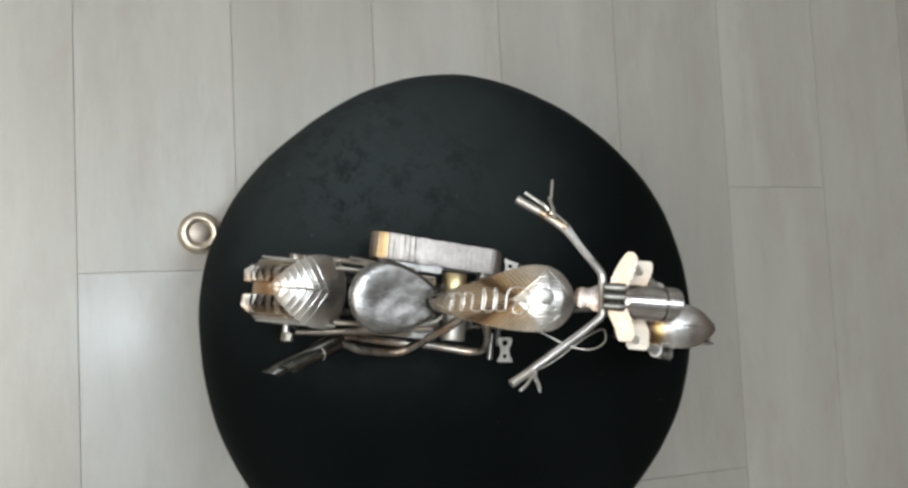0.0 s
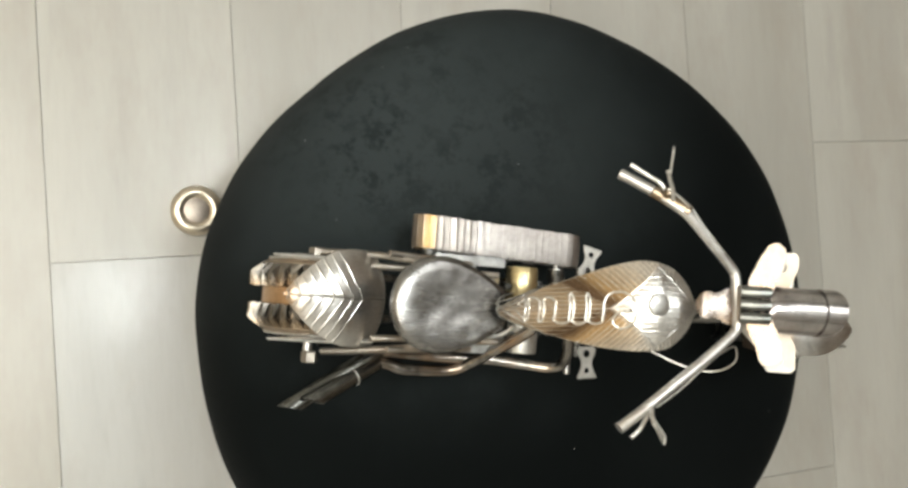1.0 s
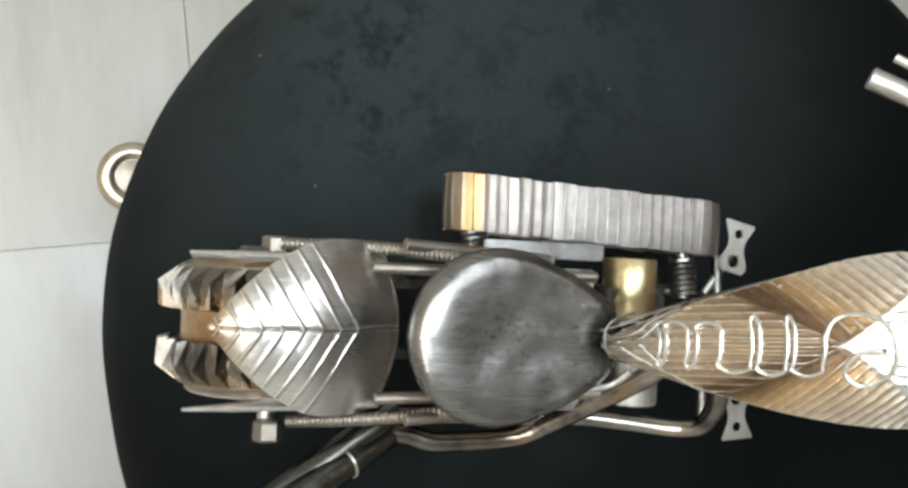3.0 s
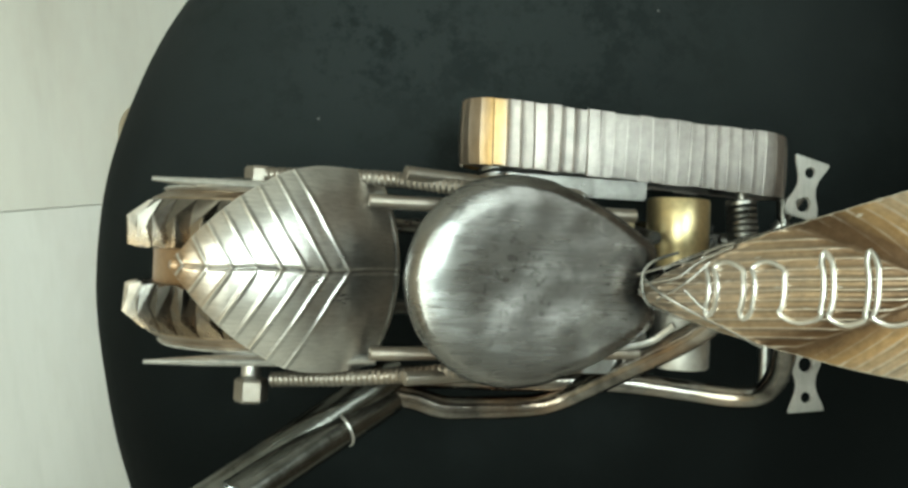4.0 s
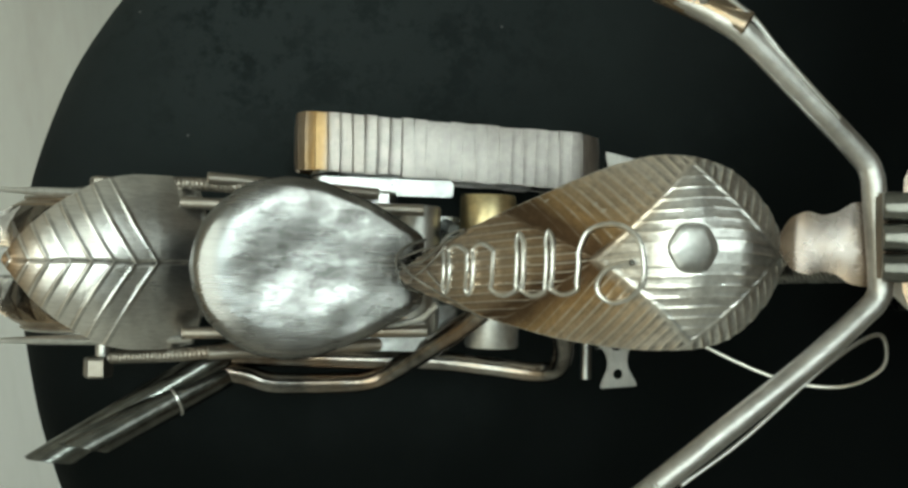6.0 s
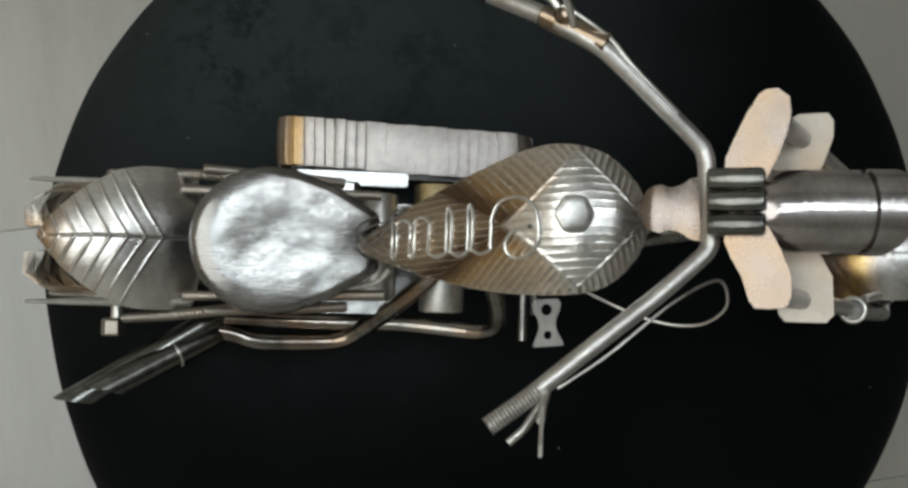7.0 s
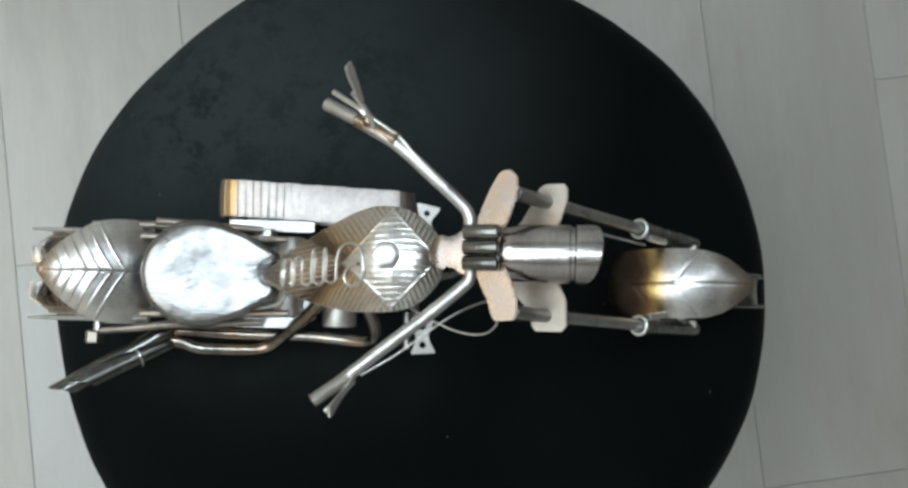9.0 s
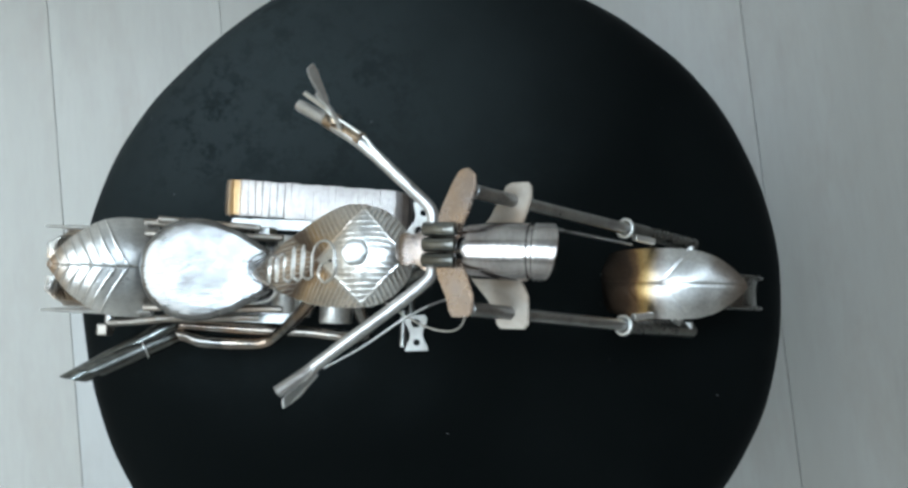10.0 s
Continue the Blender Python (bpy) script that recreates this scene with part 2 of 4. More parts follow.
def velvet():
    """Black velvet with a crushed nap; dust and a painted nap sheen pale one blotched patch."""
    m, t, b = shader("black_velvet", 0.95, 0.0)
    v = texco(t)
    cloud, crush, lint = noise_tex(t, v, 9, 4), noise_tex(t, v, 62, 9, 0.78), noise_tex(t, v, 700, 2)
    col = ramp(t, cloud, (0.35, (0.0012, 0.0019, 0.002)), (0.65, (0.0026, 0.0036, 0.0037)))
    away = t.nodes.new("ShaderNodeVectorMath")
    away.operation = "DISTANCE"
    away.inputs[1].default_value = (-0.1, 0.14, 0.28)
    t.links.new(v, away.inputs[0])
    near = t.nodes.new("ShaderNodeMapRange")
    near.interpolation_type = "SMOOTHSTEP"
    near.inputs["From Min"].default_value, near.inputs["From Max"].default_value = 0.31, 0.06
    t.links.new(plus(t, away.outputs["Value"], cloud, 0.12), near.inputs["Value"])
    dust_sheen = mixed(t, near.outputs["Result"], col, (0.0265, 0.0325, 0.0343))
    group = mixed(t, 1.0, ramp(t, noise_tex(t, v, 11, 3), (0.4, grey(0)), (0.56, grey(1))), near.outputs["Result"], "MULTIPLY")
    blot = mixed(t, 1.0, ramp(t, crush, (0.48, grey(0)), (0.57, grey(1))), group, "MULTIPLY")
    col = mixed(t, blot, dust_sheen, (0.0135, 0.0168, 0.0176))
    specks = t.nodes.new("ShaderNodeTexVoronoi")
    specks.inputs["Scale"].default_value = 34
    t.links.new(v, specks.inputs["Vector"])
    col = mixed(t, ramp(t, specks.outputs["Distance"], (0.012, grey(0.6)), (0.022, grey(0))), col, (0.2, 0.2, 0.2))
    t.links.new(col, b.inputs["Base Color"])
    b.inputs["Sheen Weight"].default_value = 0.016
    b.inputs["Sheen Roughness"].default_value = 0.4
    b.inputs["Sheen Tint"].default_value = (0.7, 0.75, 0.8, 1)
    b.inputs["Specular IOR Level"].default_value = 0.07
    bumped(t, b, mixed(t, 0.3, crush, lint), 0.3, 0.002)
    return m


VELVET = velvet()


def laminate():
    """Whitewashed oak laminate: each plank its own shade, long grain, cathedral streaks and a few knots."""
    m, t, b = shader("whitewashed_laminate", 0.33, 0.0)
    info = t.nodes.new("ShaderNodeObjectInfo")
    comb = t.nodes.new("ShaderNodeVectorMath")
    comb.operation = "ADD"
    t.links.new(texco(t, (1, 0.13, 1)), comb.inputs[0])
    off = t.nodes.new("ShaderNodeVectorMath")
    off.operation = "SCALE"
    off.inputs[0].default_value = (7.0, 3.0, 5.0)
    t.links.new(info.outputs["Random"], off.inputs["Scale"])
    t.links.new(off.outputs[0], comb.inputs[1])
    v = comb.outputs[0]
    broad, streak, fine = noise_tex(t, v, 12, 3), noise_tex(t, v, 42, 6, 0.65), noise_tex(t, v, 260, 4)
    col = ramp(t, broad, (0.3, (0.333, 0.324, 0.298)), (0.7, (0.394, 0.388, 0.362)))
    col = mixed(t, ramp(t, streak, (0.28, grey(0.74)), (0.44, grey(1))), (0.246, 0.236, 0.217), col)
    blotch = noise_tex(t, texco(t, (1, 0.4, 1)), 9, 5, 0.7)
    col = mixed(t, ramp(t, blotch, (0.34, grey(0.45)), (0.5, grey(0)), (0.66, grey(0)), (0.78, grey(0.3))), col, (0.3, 0.272, 0.238))
    col = mixed(t, ramp(t, fine, (0.3, grey(0.82)), (0.55, grey(1))), (0.3, 0.286, 0.26), col)
    shade = t.nodes.new("ShaderNodeMapRange")
    shade.inputs["To Min"].default_value, shade.inputs["To Max"].default_value = 0.9, 1.03
    t.links.new(info.outputs["Random"], shade.inputs["Value"])
    col = mixed(t, 1.0, col, shade.outputs[0], "MULTIPLY")
    col = mixed(t, 1.0, col, info.outputs["Color"], "MULTIPLY")
    t.links.new(col, b.inputs["Base Color"])
    b.inputs["Coat Weight"].default_value, b.inputs["Coat Roughness"].default_value = 0.22, 0.12
    bumped(t, b, mixed(t, 0.5, streak, fine), 0.12, 0.001)
    return m


LAMINATE = laminate()


def plain(name, a, c, rough, scale):
    m, t, b = shader(name, rough, 0.0)
    v = texco(t)
    t.links.new(ramp(t, noise_tex(t, v, scale, 6), (0.35, a), (0.65, c)), b.inputs["Base Color"])
    bumped(t, b, noise_tex(t, v, scale * 20, 3), 0.2, 0.001)
    return m


PLASTER = plain("painted_plaster", (0.62, 0.6, 0.56), (0.68, 0.66, 0.62), 0.8, 3)
WHITE = plain("white_ceiling_paint", (0.74, 0.73, 0.7), (0.8, 0.79, 0.77), 0.8, 3)
WARM_WALL = plain("pale_orange_reflector", (0.66, 0.56, 0.43), (0.74, 0.64, 0.51), 0.5, 6)
BROWN = plain("bounce_cutting_brown", (0.17, 0.13, 0.1), (0.22, 0.17, 0.13), 0.7, 3)
GAP = plain("grey_underlay", (0.27, 0.26, 0.24), (0.33, 0.32, 0.295), 0.9, 30)
BLACK = plain("black_cloth", (0.006, 0.006, 0.006), (0.01, 0.01, 0.01), 0.9, 60)


# ---- shapes ----
def mm(x, y, z):
    return Vector((x, y, z)) / 1000


def obj(name, bm, material, parent=None, label="", smooth=True):
    bmesh.ops.recalc_face_normals(bm, faces=bm.faces)
    me = bpy.data.meshes.new(name)
    bm.to_mesh(me)
    bm.free()
    me.materials.append(material)
    if smooth:
        me.polygons.foreach_set("use_smooth", [True] * len(me.polygons))
        me.set_sharp_from_angle(angle=radians(38))
    ob = new(name, me)
    ob.parent = parent
    return tagged(ob, label)


def part(name, bm, material, parent, label="", smooth=True):
    return obj(name, bm, material, parent, label, smooth)


def glide(points, steps=6):
    """A smooth line through the points."""
    p = [Vector(q) for q in points]
    p = [2 * p[0] - p[1]] + p + [2 * p[-1] - p[-2]]
    out = []
    for a, b, c, d in zip(p, p[1:], p[2:], p[3:]):
        for k in range(steps):
            u = k / steps
            out.append(0.5 * (2 * b + (c - a) * u + (2 * a - 5 * b + 4 * c - d) * u * u + (3 * b - a - 3 * c + d) * u ** 3))
    return out + [p[-2]]


def tube(points, radius, sides=12, bm=None, taper=None, flat=1.0):
    """A closed tube along points; taper: radius factors along it; flat: squash across."""
    bm = bm or bmesh.new()
    pts = [Vector(p) for p in points]
    side, rings = None, []
    for i, p in enumerate(pts):
        way = (pts[min(i + 1, len(pts) - 1)] - pts[max(i - 1, 0)]).normalized()
        if side is None:
            side = way.orthogonal().normalized() if abs(way.z) > 0.95 else way.cross(Vector((0, 0, 1))).normalized()
        side = (side - way * side.dot(way)).normalized()
        up = side.cross(way)
        f = 1.0
        if taper:
            k = i / (len(pts) - 1) * (len(taper) - 1)
            j = min(int(k), len(taper) - 2)
            f = taper[j] + (taper[j + 1] - taper[j]) * (k - j)
        rings.append([bm.verts.new(p + radius * f * (math.cos(a) * side + flat * math.sin(a) * up)) for a in (2 * math.pi * n / sides for n in range(sides))])
    for r, s in zip(rings, rings[1:]):
        for n in range(sides):
            bm.faces.new((r[n], r[(n + 1) % sides], s[(n + 1) % sides], s[n]))
    bm.faces.new(rings[0][::-1])
    bm.faces.new(rings[-1])
    return bm


def rod(a, b, radius, sides=16, bm=None, bevel=0.12):
    """A straight rod with softened ends."""
    a, b = Vector(a), Vector(b)
    w = (b - a).normalized() * radius * bevel
    return tube([a, a + w, b - w, b], radius, sides, bm, [1 - bevel, 1, 1, 1 - bevel])


def threaded(a, b, radius, pitch, depth=0.14, sides=14, bm=None):
    a, b = Vector(a), Vector(b)
    n = max(2, int((b - a).length / pitch) * 2)
    return tube([a.lerp(b, k / n) for k in range(n + 1)], radius, sides, bm, [1 - depth * (k % 2) for k in range(n + 1)])


def coil(a, b, radius, wire, turns, bm=None):
    a, b = Vector(a), Vector(b)
    w = (b - a).normalized()
    s = w.orthogonal().normalized()
    u = w.cross(s)
    n = int(turns * 14)
    return tube([a.lerp(b, k / n) + radius * (math.cos(2 * math.pi * k / 14) * s + math.sin(2 * math.pi * k / 14) * u) for k in range(n + 1)], wire, 6, bm)


def lathe(centre, profile, sides=48, axis="Y", bm=None, closed=True, wobble=None):
    """Turned round an axis: profile of (radius, along)."""
    bm = bm or bmesh.new()
    c, rings = Vector(centre), []
    for r, y in profile:
        ring = []
        for n in range(sides):
            a = 2 * math.pi * n / sides
            k = r * (wobble(a) if wobble else 1)
            if axis == "Y":
                d = Vector((k * math.cos(a), y, k * math.sin(a)))
            elif axis == "X":
                d = Vector((y, k * math.cos(a), k * math.sin(a)))
            else:
                d = Vector((k * math.cos(a), k * math.sin(a), y))
            ring.append(bm.verts.new(c + d))
        rings.append(ring)
    for r, s in zip(rings, rings[1:] + ([rings[0]] if closed else [])):
        for n in range(sides):
            bm.faces.new((r[n], r[(n + 1) % sides], s[(n + 1) % sides], s[n]))
    if not closed:
        bm.faces.new(rings[0][::-1])
        bm.faces.new(rings[-1])
    return bm


def sheet(surface, nu, nv, thick, bm=None):
    """A bent sheet: surface(u, v) gives the top, u 0..1, v -1..1."""
    bm = bm or bmesh.new()
    top = [[surface(i / nu, 2 * j / nv - 1) for j in range(nv + 1)] for i in range(nu + 1)]
    a = [[bm.verts.new(p) for p in row] for row in top]
    b = []
    for i, row in enumerate(top):
        low = []
        for j, p in enumerate(row):
            du = top[min(i + 1, nu)][j] - top[max(i - 1, 0)][j]
            dv = row[min(j + 1, nv)] - row[max(j - 1, 0)]
            n = du.cross(dv)
            n = n.normalized() if n.length > 1e-12 else Vector((0, 0, 1))
            low.append(bm.verts.new(p - n * thick * (1 if n.z >= 0 else -1)))
        b.append(low)
    for i in range(nu):
        for j in range(nv):
            bm.faces.new((a[i][j], a[i + 1][j], a[i + 1][j + 1], a[i][j + 1]))
            bm.faces.new((b[i][j], b[i][j + 1], b[i + 1][j + 1], b[i + 1][j]))
    for i in range(nu):
        bm.faces.new((a[i][0], b[i][0], b[i + 1][0], a[i + 1][0]))
        bm.faces.new((a[i][nv], a[i + 1][nv], b[i + 1][nv], b[i][nv]))
    for j in range(nv):
        bm.faces.new((a[0][j], a[0][j + 1], b[0][j + 1], b[0][j]))
        bm.faces.new((a[nu][j], b[nu][j], b[nu][j + 1], a[nu][j + 1]))
    return bm


def plate(outline, holes, thick, place, bevel=0.0004):
    """A flat plate cut out of sheet: outline of (x, y), holes of (x, y, radius)."""
    bm = bmesh.new()
    edges = []
    loops = [outline] + [[(x + r * math.cos(a), y + r * math.sin(a)) for a in (2 * math.pi * n / 18 for n in range(18))] for x, y, r in holes]
    for loop in loops:
        vs = [bm.verts.new((x, y, 0)) for x, y in loop]
        edges += [bm.edges.new((p, q)) for p, q in zip(vs, vs[1:] + vs[:1])]
    bmesh.ops.triangle_fill(bm, use_beauty=True, use_dissolve=False, edges=edges)
    up = bmesh.ops.extrude_face_region(bm, geom=bm.faces[:])
    for e in up["geom"]:
        if isinstance(e, bmesh.types.BMVert):
            e.co.z += thick
    bmesh.ops.recalc_face_normals(bm, faces=bm.faces)
    rim = [e for e in bm.edges if len(e.link_faces) == 2 and e.calc_face_angle(0) > 1.0]
    bmesh.ops.bevel(bm, geom=rim, offset=bevel, segments=2, affect="EDGES")
    bmesh.ops.transform(bm, matrix=place, verts=bm.verts)
    return bm


def slab(lo, hi, bevel, bm=None, turn=None):
    """A box with rounded edges between two corners."""
    own = bmesh.new()
    bmesh.ops.create_cube(own, size=1)
    lo, hi = Vector(lo), Vector(hi)
    for v in own.verts:
        v.co = Vector([l + (h - l) * (c + 0.5) for l, h, c in zip(lo, hi, v.co)])
    if bevel:
        bmesh.ops.bevel(own, geom=own.edges[:], offset=bevel, segments=2, affect="EDGES")
    if turn:
        bmesh.ops.transform(own, matrix=turn, verts=own.verts)
    if bm is None:
        return own
    keep = {v: bm.verts.new(v.co) for v in own.verts}
    for f in own.faces:
        bm.faces.new([keep[v] for v in f.verts])
    own.free()
    return bm


def hexnut(centre, axis, across, length, bm=None):
    c, w = Vector(centre), Vector(axis).normalized()
    r = across / math.sqrt(3)
    return tube([c - w * length / 2, c - w * length * 0.38, c + w * length * 0.38, c + w * length / 2], r, 6, bm, [0.88, 1, 1, 0.88])


def blend(x, table):
    """A smooth value from rows of (x, value), with no overshoot."""
    if x <= table[0][0]:
        return table[0][1]
    if x >= table[-1][0]:
        return table[-1][1]
    k = 0
    while table[k + 1][0] < x:
        k += 1

    def slope(i):
        return (table[i + 1][1] - table[i][1]) / (table[i + 1][0] - table[i][0])

    def bend(i):
        if i == 0:
            return slope(0)
        if i == len(table) - 1:
            return slope(i - 1)
        a, b = slope(i - 1), slope(i)
        return 0.0 if a * b <= 0 else 2 * a * b / (a + b)

    (a, p), (b, q) = table[k], table[k + 1]
    h = b - a
    u = (x - a) / h
    return p * (1 + 2 * u) * (1 - u) ** 2 + q * u * u * (3 - 2 * u) + h * (bend(k) * u * (1 - u) ** 2 - bend(k + 1) * u * u * (1 - u))


def ridge(d, width):
    """A raised line: d metres away from it."""
    return math.exp(-(d / width) ** 2)


# ---- room ----
def wall(name, lo, hi, material, label):
    return tagged(obj(name, slab(lo, hi, 0), material, None, label, False), kind="structure", category=name.split("_")[0])


wall("floor", (-2.8, -1.9, -0.03), (1.9, 1.9, -0.009), GAP, "grey underlay below whitewashed laminate planks")
floor = bpy.data.objects["floor"]
wall("ceiling", (-2.8, -1.9, 2.5), (1.9, 1.9, 2.6), WHITE, "white painted ceiling")
# unseen; its warm colour is chosen for reflections in the metal
wall("wall_west", (-3.05, -2.15, -0.05), (-2.8, 2.15, 2.6), WARM_WALL, "unseen closing wall, coloured warm for the metal to reflect")
# unseen; kept dark so less light bounces on this side
wall("wall_east", (1.9, -2.15, -0.05), (2.15, 2.15, 2.6), BROWN, "unseen closing wall, dark brown to cut bounced light")
wall("wall_south", (-2.8, -2.15, -0.05), (1.9, -1.9, 2.6), PLASTER, "plain painted plaster wall")
wall("wall_north", (-2.8, 1.9, -0.05), (1.9, 2.15, 2.6), PLASTER, "plain painted plaster wall")

# ---- stool ----
STOOL = Vector((0.0363, -0.0167, 0))
stool = new("stool")
stool.location = STOOL
tagged(stool, "round low stool with a black velvet seat and chrome feet", "stool")


def rim(a):
    """How far the cushion's edge bulges at an angle, as a factor of its radius."""
    slow = 1.67 * math.cos(2 * a) + 0.89 * math.sin(2 * a) + 0.94 * math.cos(3 * a) - 0.13 * math.sin(3 * a) + 0.82 * math.cos(4 * a) + 1.0 * math.sin(5 * a) - 0.72 * math.cos(6 * a) - 1.01 * math.sin(6 * a)
    return 1 + slow / 245.7 + 0.0012 * math.sin(13 * a + 0.4) + 0.0006 * math.sin(29 * a)


cushion = lathe((0, 0, 0), [(0.001, 0.2835), (0.05, 0.2833), (0.1, 0.2829), (0.14, 0.2822), (0.17, 0.281), (0.19, 0.2788), (0.205, 0.2755), (0.215, 0.2715), (0.2225, 0.267), (0.228, 0.2615), (0.233, 0.2545), (0.238, 0.245), (0.2415, 0.2345), (0.244, 0.222), (0.2454, 0.208), (0.2457, 0.195), (0.243, 0.184), (0.235, 0.178), (0.001, 0.176)], 220, "Z", closed=False, wobble=rim)
part("cushion", cushion, VELVET, stool, "black velvet cushion, crushed nap with dust and painted sheen")
part("base", lathe((0, 0, 0), [(0.001, 0.178), (0.2, 0.178), (0.205, 0.173), (0.205, 0.075), (0.198, 0.068), (0.001, 0.068)], 72, "Z", closed=False), BLACK, stool, "black cloth-covered drum")
for k in range(4):
    turn = Matrix.Rotation(radians(155.8 + 90 * k), 4, "Z")
    leg = tube([turn @ Vector(p) for p in ((0.15, 0, 0.07), (0.19, 0, 0.04), (0.235, 0, 0.007))], 0.006, 12)
    part("leg", leg, CHROME, stool, "short splayed chrome leg")
    foot = lathe(turn @ Vector((0.253, 0, 0)), [(0.0005, 0.0), (0.0212, 0.0), (0.0228, 0.002), (0.0233, 0.005), (0.0227, 0.0085), (0.0207, 0.0115), (0.0175, 0.013), (0.0142, 0.0123), (0.0125, 0.0112), (0.0116, 0.0098), (0.0005, 0.0096)], 56, "Z", closed=False)
    ring = part("foot", foot, FOOT_STEEL, stool, "round domed chrome foot")
    part("pad", lathe(turn @ Vector((0.253, 0, 0.0096)), [(0.0005, 0.0012), (0.0105, 0.0011), (0.0113, 0.0006), (0.0113, -0.0002), (0.0005, -0.0002)], 28, "Z", closed=False), PINK, ring, "flat beige steel centre disc")

# ---- motorcycle model ----
bike = new("motorcycle_model")
bike.matrix_world = Matrix.Translation((0, -0.0018, 0.2835)) @ Matrix.Rotation(radians(-5.7), 4, "Z")
tagged(bike, "handmade scrap-metal chopper motorcycle model standing on black velvet", "model motorcycle")
AX = mm(-151.5, -1.9, 38.5)
FX = mm(189, -1, 45)
HUB = mm(189, -2.8, 46.3)


def lug(side):
    """A sawtooth tread block: a long slope up to a sharp crest, a steep front and a slanted outer corner; its foot at the origin."""
    bm = bmesh.new()
    w, l = 0.0069, 0.0041
    rows = [[(-l, -w, -0.003), (l, -w, -0.003), (l, w, -0.003), (-l, w, -0.003)],
            [(-l, -w, 0.0002), (l * 0.95, -w, 0.0006), (l * 0.95, w, -0.0022), (-l, w, -0.0024)],
            [(-l * 0.45, -w * 0.97, 0.001), (l * 0.6, -w * 0.9, 0.0036), (l * 0.6, w * 0.3, 0.0041), (-l * 0.5, -w * 0.1, 0.0028)]]
    v = [[bm.verts.new((x, y * side, z)) for x, y, z in r] for r in rows]
    for a, b in zip(v, v[1:]):
        for n in range(4):
            bm.faces.new((a[n], a[(n + 1) % 4], b[(n + 1) % 4], b[n]))
    bm.faces.new(v[0][::-1])
    bm.faces.new(v[2])
    bmesh.ops.recalc_face_normals(bm, faces=bm.faces)
    me = bpy.data.meshes.new("tread_lug")
    bm.to_mesh(me)
    bm.free()
    me.materials.append(LUG_STEEL)
    return me


def rear_wheel():
    wheel = part("rear_wheel", lathe(AX, [(0.012, -0.006), (0.0285, -0.006), (0.0295, -0.005), (0.0295, 0.005), (0.0285, 0.006), (0.012, 0.006)], 56), BRONZE, bike, "rear wheel with two rows of faceted steel lugs")
    for side in (-1, 1):
        y0, y1 = 0.0048 * side, 0.0212 * side
        part("rim", lathe(AX, [(0.014, y0), (0.0322, y0), (0.0332, y0 + 0.001 * side), (0.0332, y0 + 0.0075 * side), (0.0305, y1 - 0.002 * side), (0.027, y1), (0.014, y1)], 25), TAN, wheel, "tan steel rim drum", False)
        part("side_plate", lathe(AX + Vector((0, y1, 0)), [(0.012, 0), (0.0265, 0), (0.0275, 0.0008 * side), (0.0265, 0.0016 * side), (0.012, 0.0016 * side)], 48), ALU, wheel)
        part("hub", lathe(AX + Vector((0, y1, 0)), [(0.002, 0), (0.012, 0), (0.013, 0.002 * side), (0.011, 0.005 * side), (0.002, 0.005 * side)], 24), DARK_STEEL, wheel)
        block = lug(side)
        for k in range(28):
            a = 2 * math.pi * (k + 0.2 * side) / 28
            ob = new("tread_lug", block)
            ob.parent = wheel
            up, ahead = Vector((math.cos(a), 0, math.sin(a))), Vector((math.sin(a), 0, -math.cos(a)))
            turn = Matrix((ahead, Vector((0, 1, 0)), up)).transposed().to_4x4()
            ob.matrix_basis = Matrix.Translation(AX + up * 0.0333 + Vector((0, 0.0117 * side, 0))) @ turn
    part("axle", rod(AX - Vector((0, 0.0365, 0)), AX + Vector((0, 0.0275, 0)), 0.0028), STEEL, wheel)
    for y in (-0.0357, 0.0264):
        part("axle_nut", hexnut(AX + Vector((0, y, 0.0075)), (0, 1, 0), 0.0085, 0.007), PALE, wheel, "hexagonal steel nut", False)


rear_wheel()


def rear_leaf(u, v):
    x = -0.1748 + u * (0.0618 - 0.0056 * v * v)
    half = blend(u, [(0, 0.0006), (0.05, 0.0042), (0.12, 0.009), (0.27, 0.0172), (0.4, 0.0224), (0.55, 0.0268), (0.7, 0.0284), (0.85, 0.0286), (1, 0.0272)])
    y = v * half
    z = blend(u, [(0, 0.0772), (0.25, 0.0815), (0.45, 0.0812), (0.75, 0.0755), (1, 0.0665)]) - 0.0075 * (half / 0.0285) ** 1.3 * abs(v) ** 2.4 - 0.001 * abs(v)
    wob = 0.0006 * noise.noise(Vector((x * 60, y * 60, 1)))
    line = -0.8 * ridge(y - 0.0003 * math.sin(x * 200), 0.0006)
    q = (x + 0.6 * abs(y) + 0.1282 + 0.0007 * noise.noise(Vector((x * 40, y * 70, 6)))) / 0.0062
    if q < 0.5:
        line += (0.62 + 0.5 * noise.noise(Vector((x * 120, y * 90, 3)))) * ridge((q - round(q)) * 0.0062, 0.00055)
    line += 0.7 * ridge((1 - u) * 0.06 - 0.0006, 0.0007)
    return Vector((x, y - 0.0008, z + wob + 0.0007 * line))


part("rear_fender", sheet(rear_leaf, 230, 170, 0.0011), LEAF, bike, "leaf-shaped sheet steel fender embossed with veins")


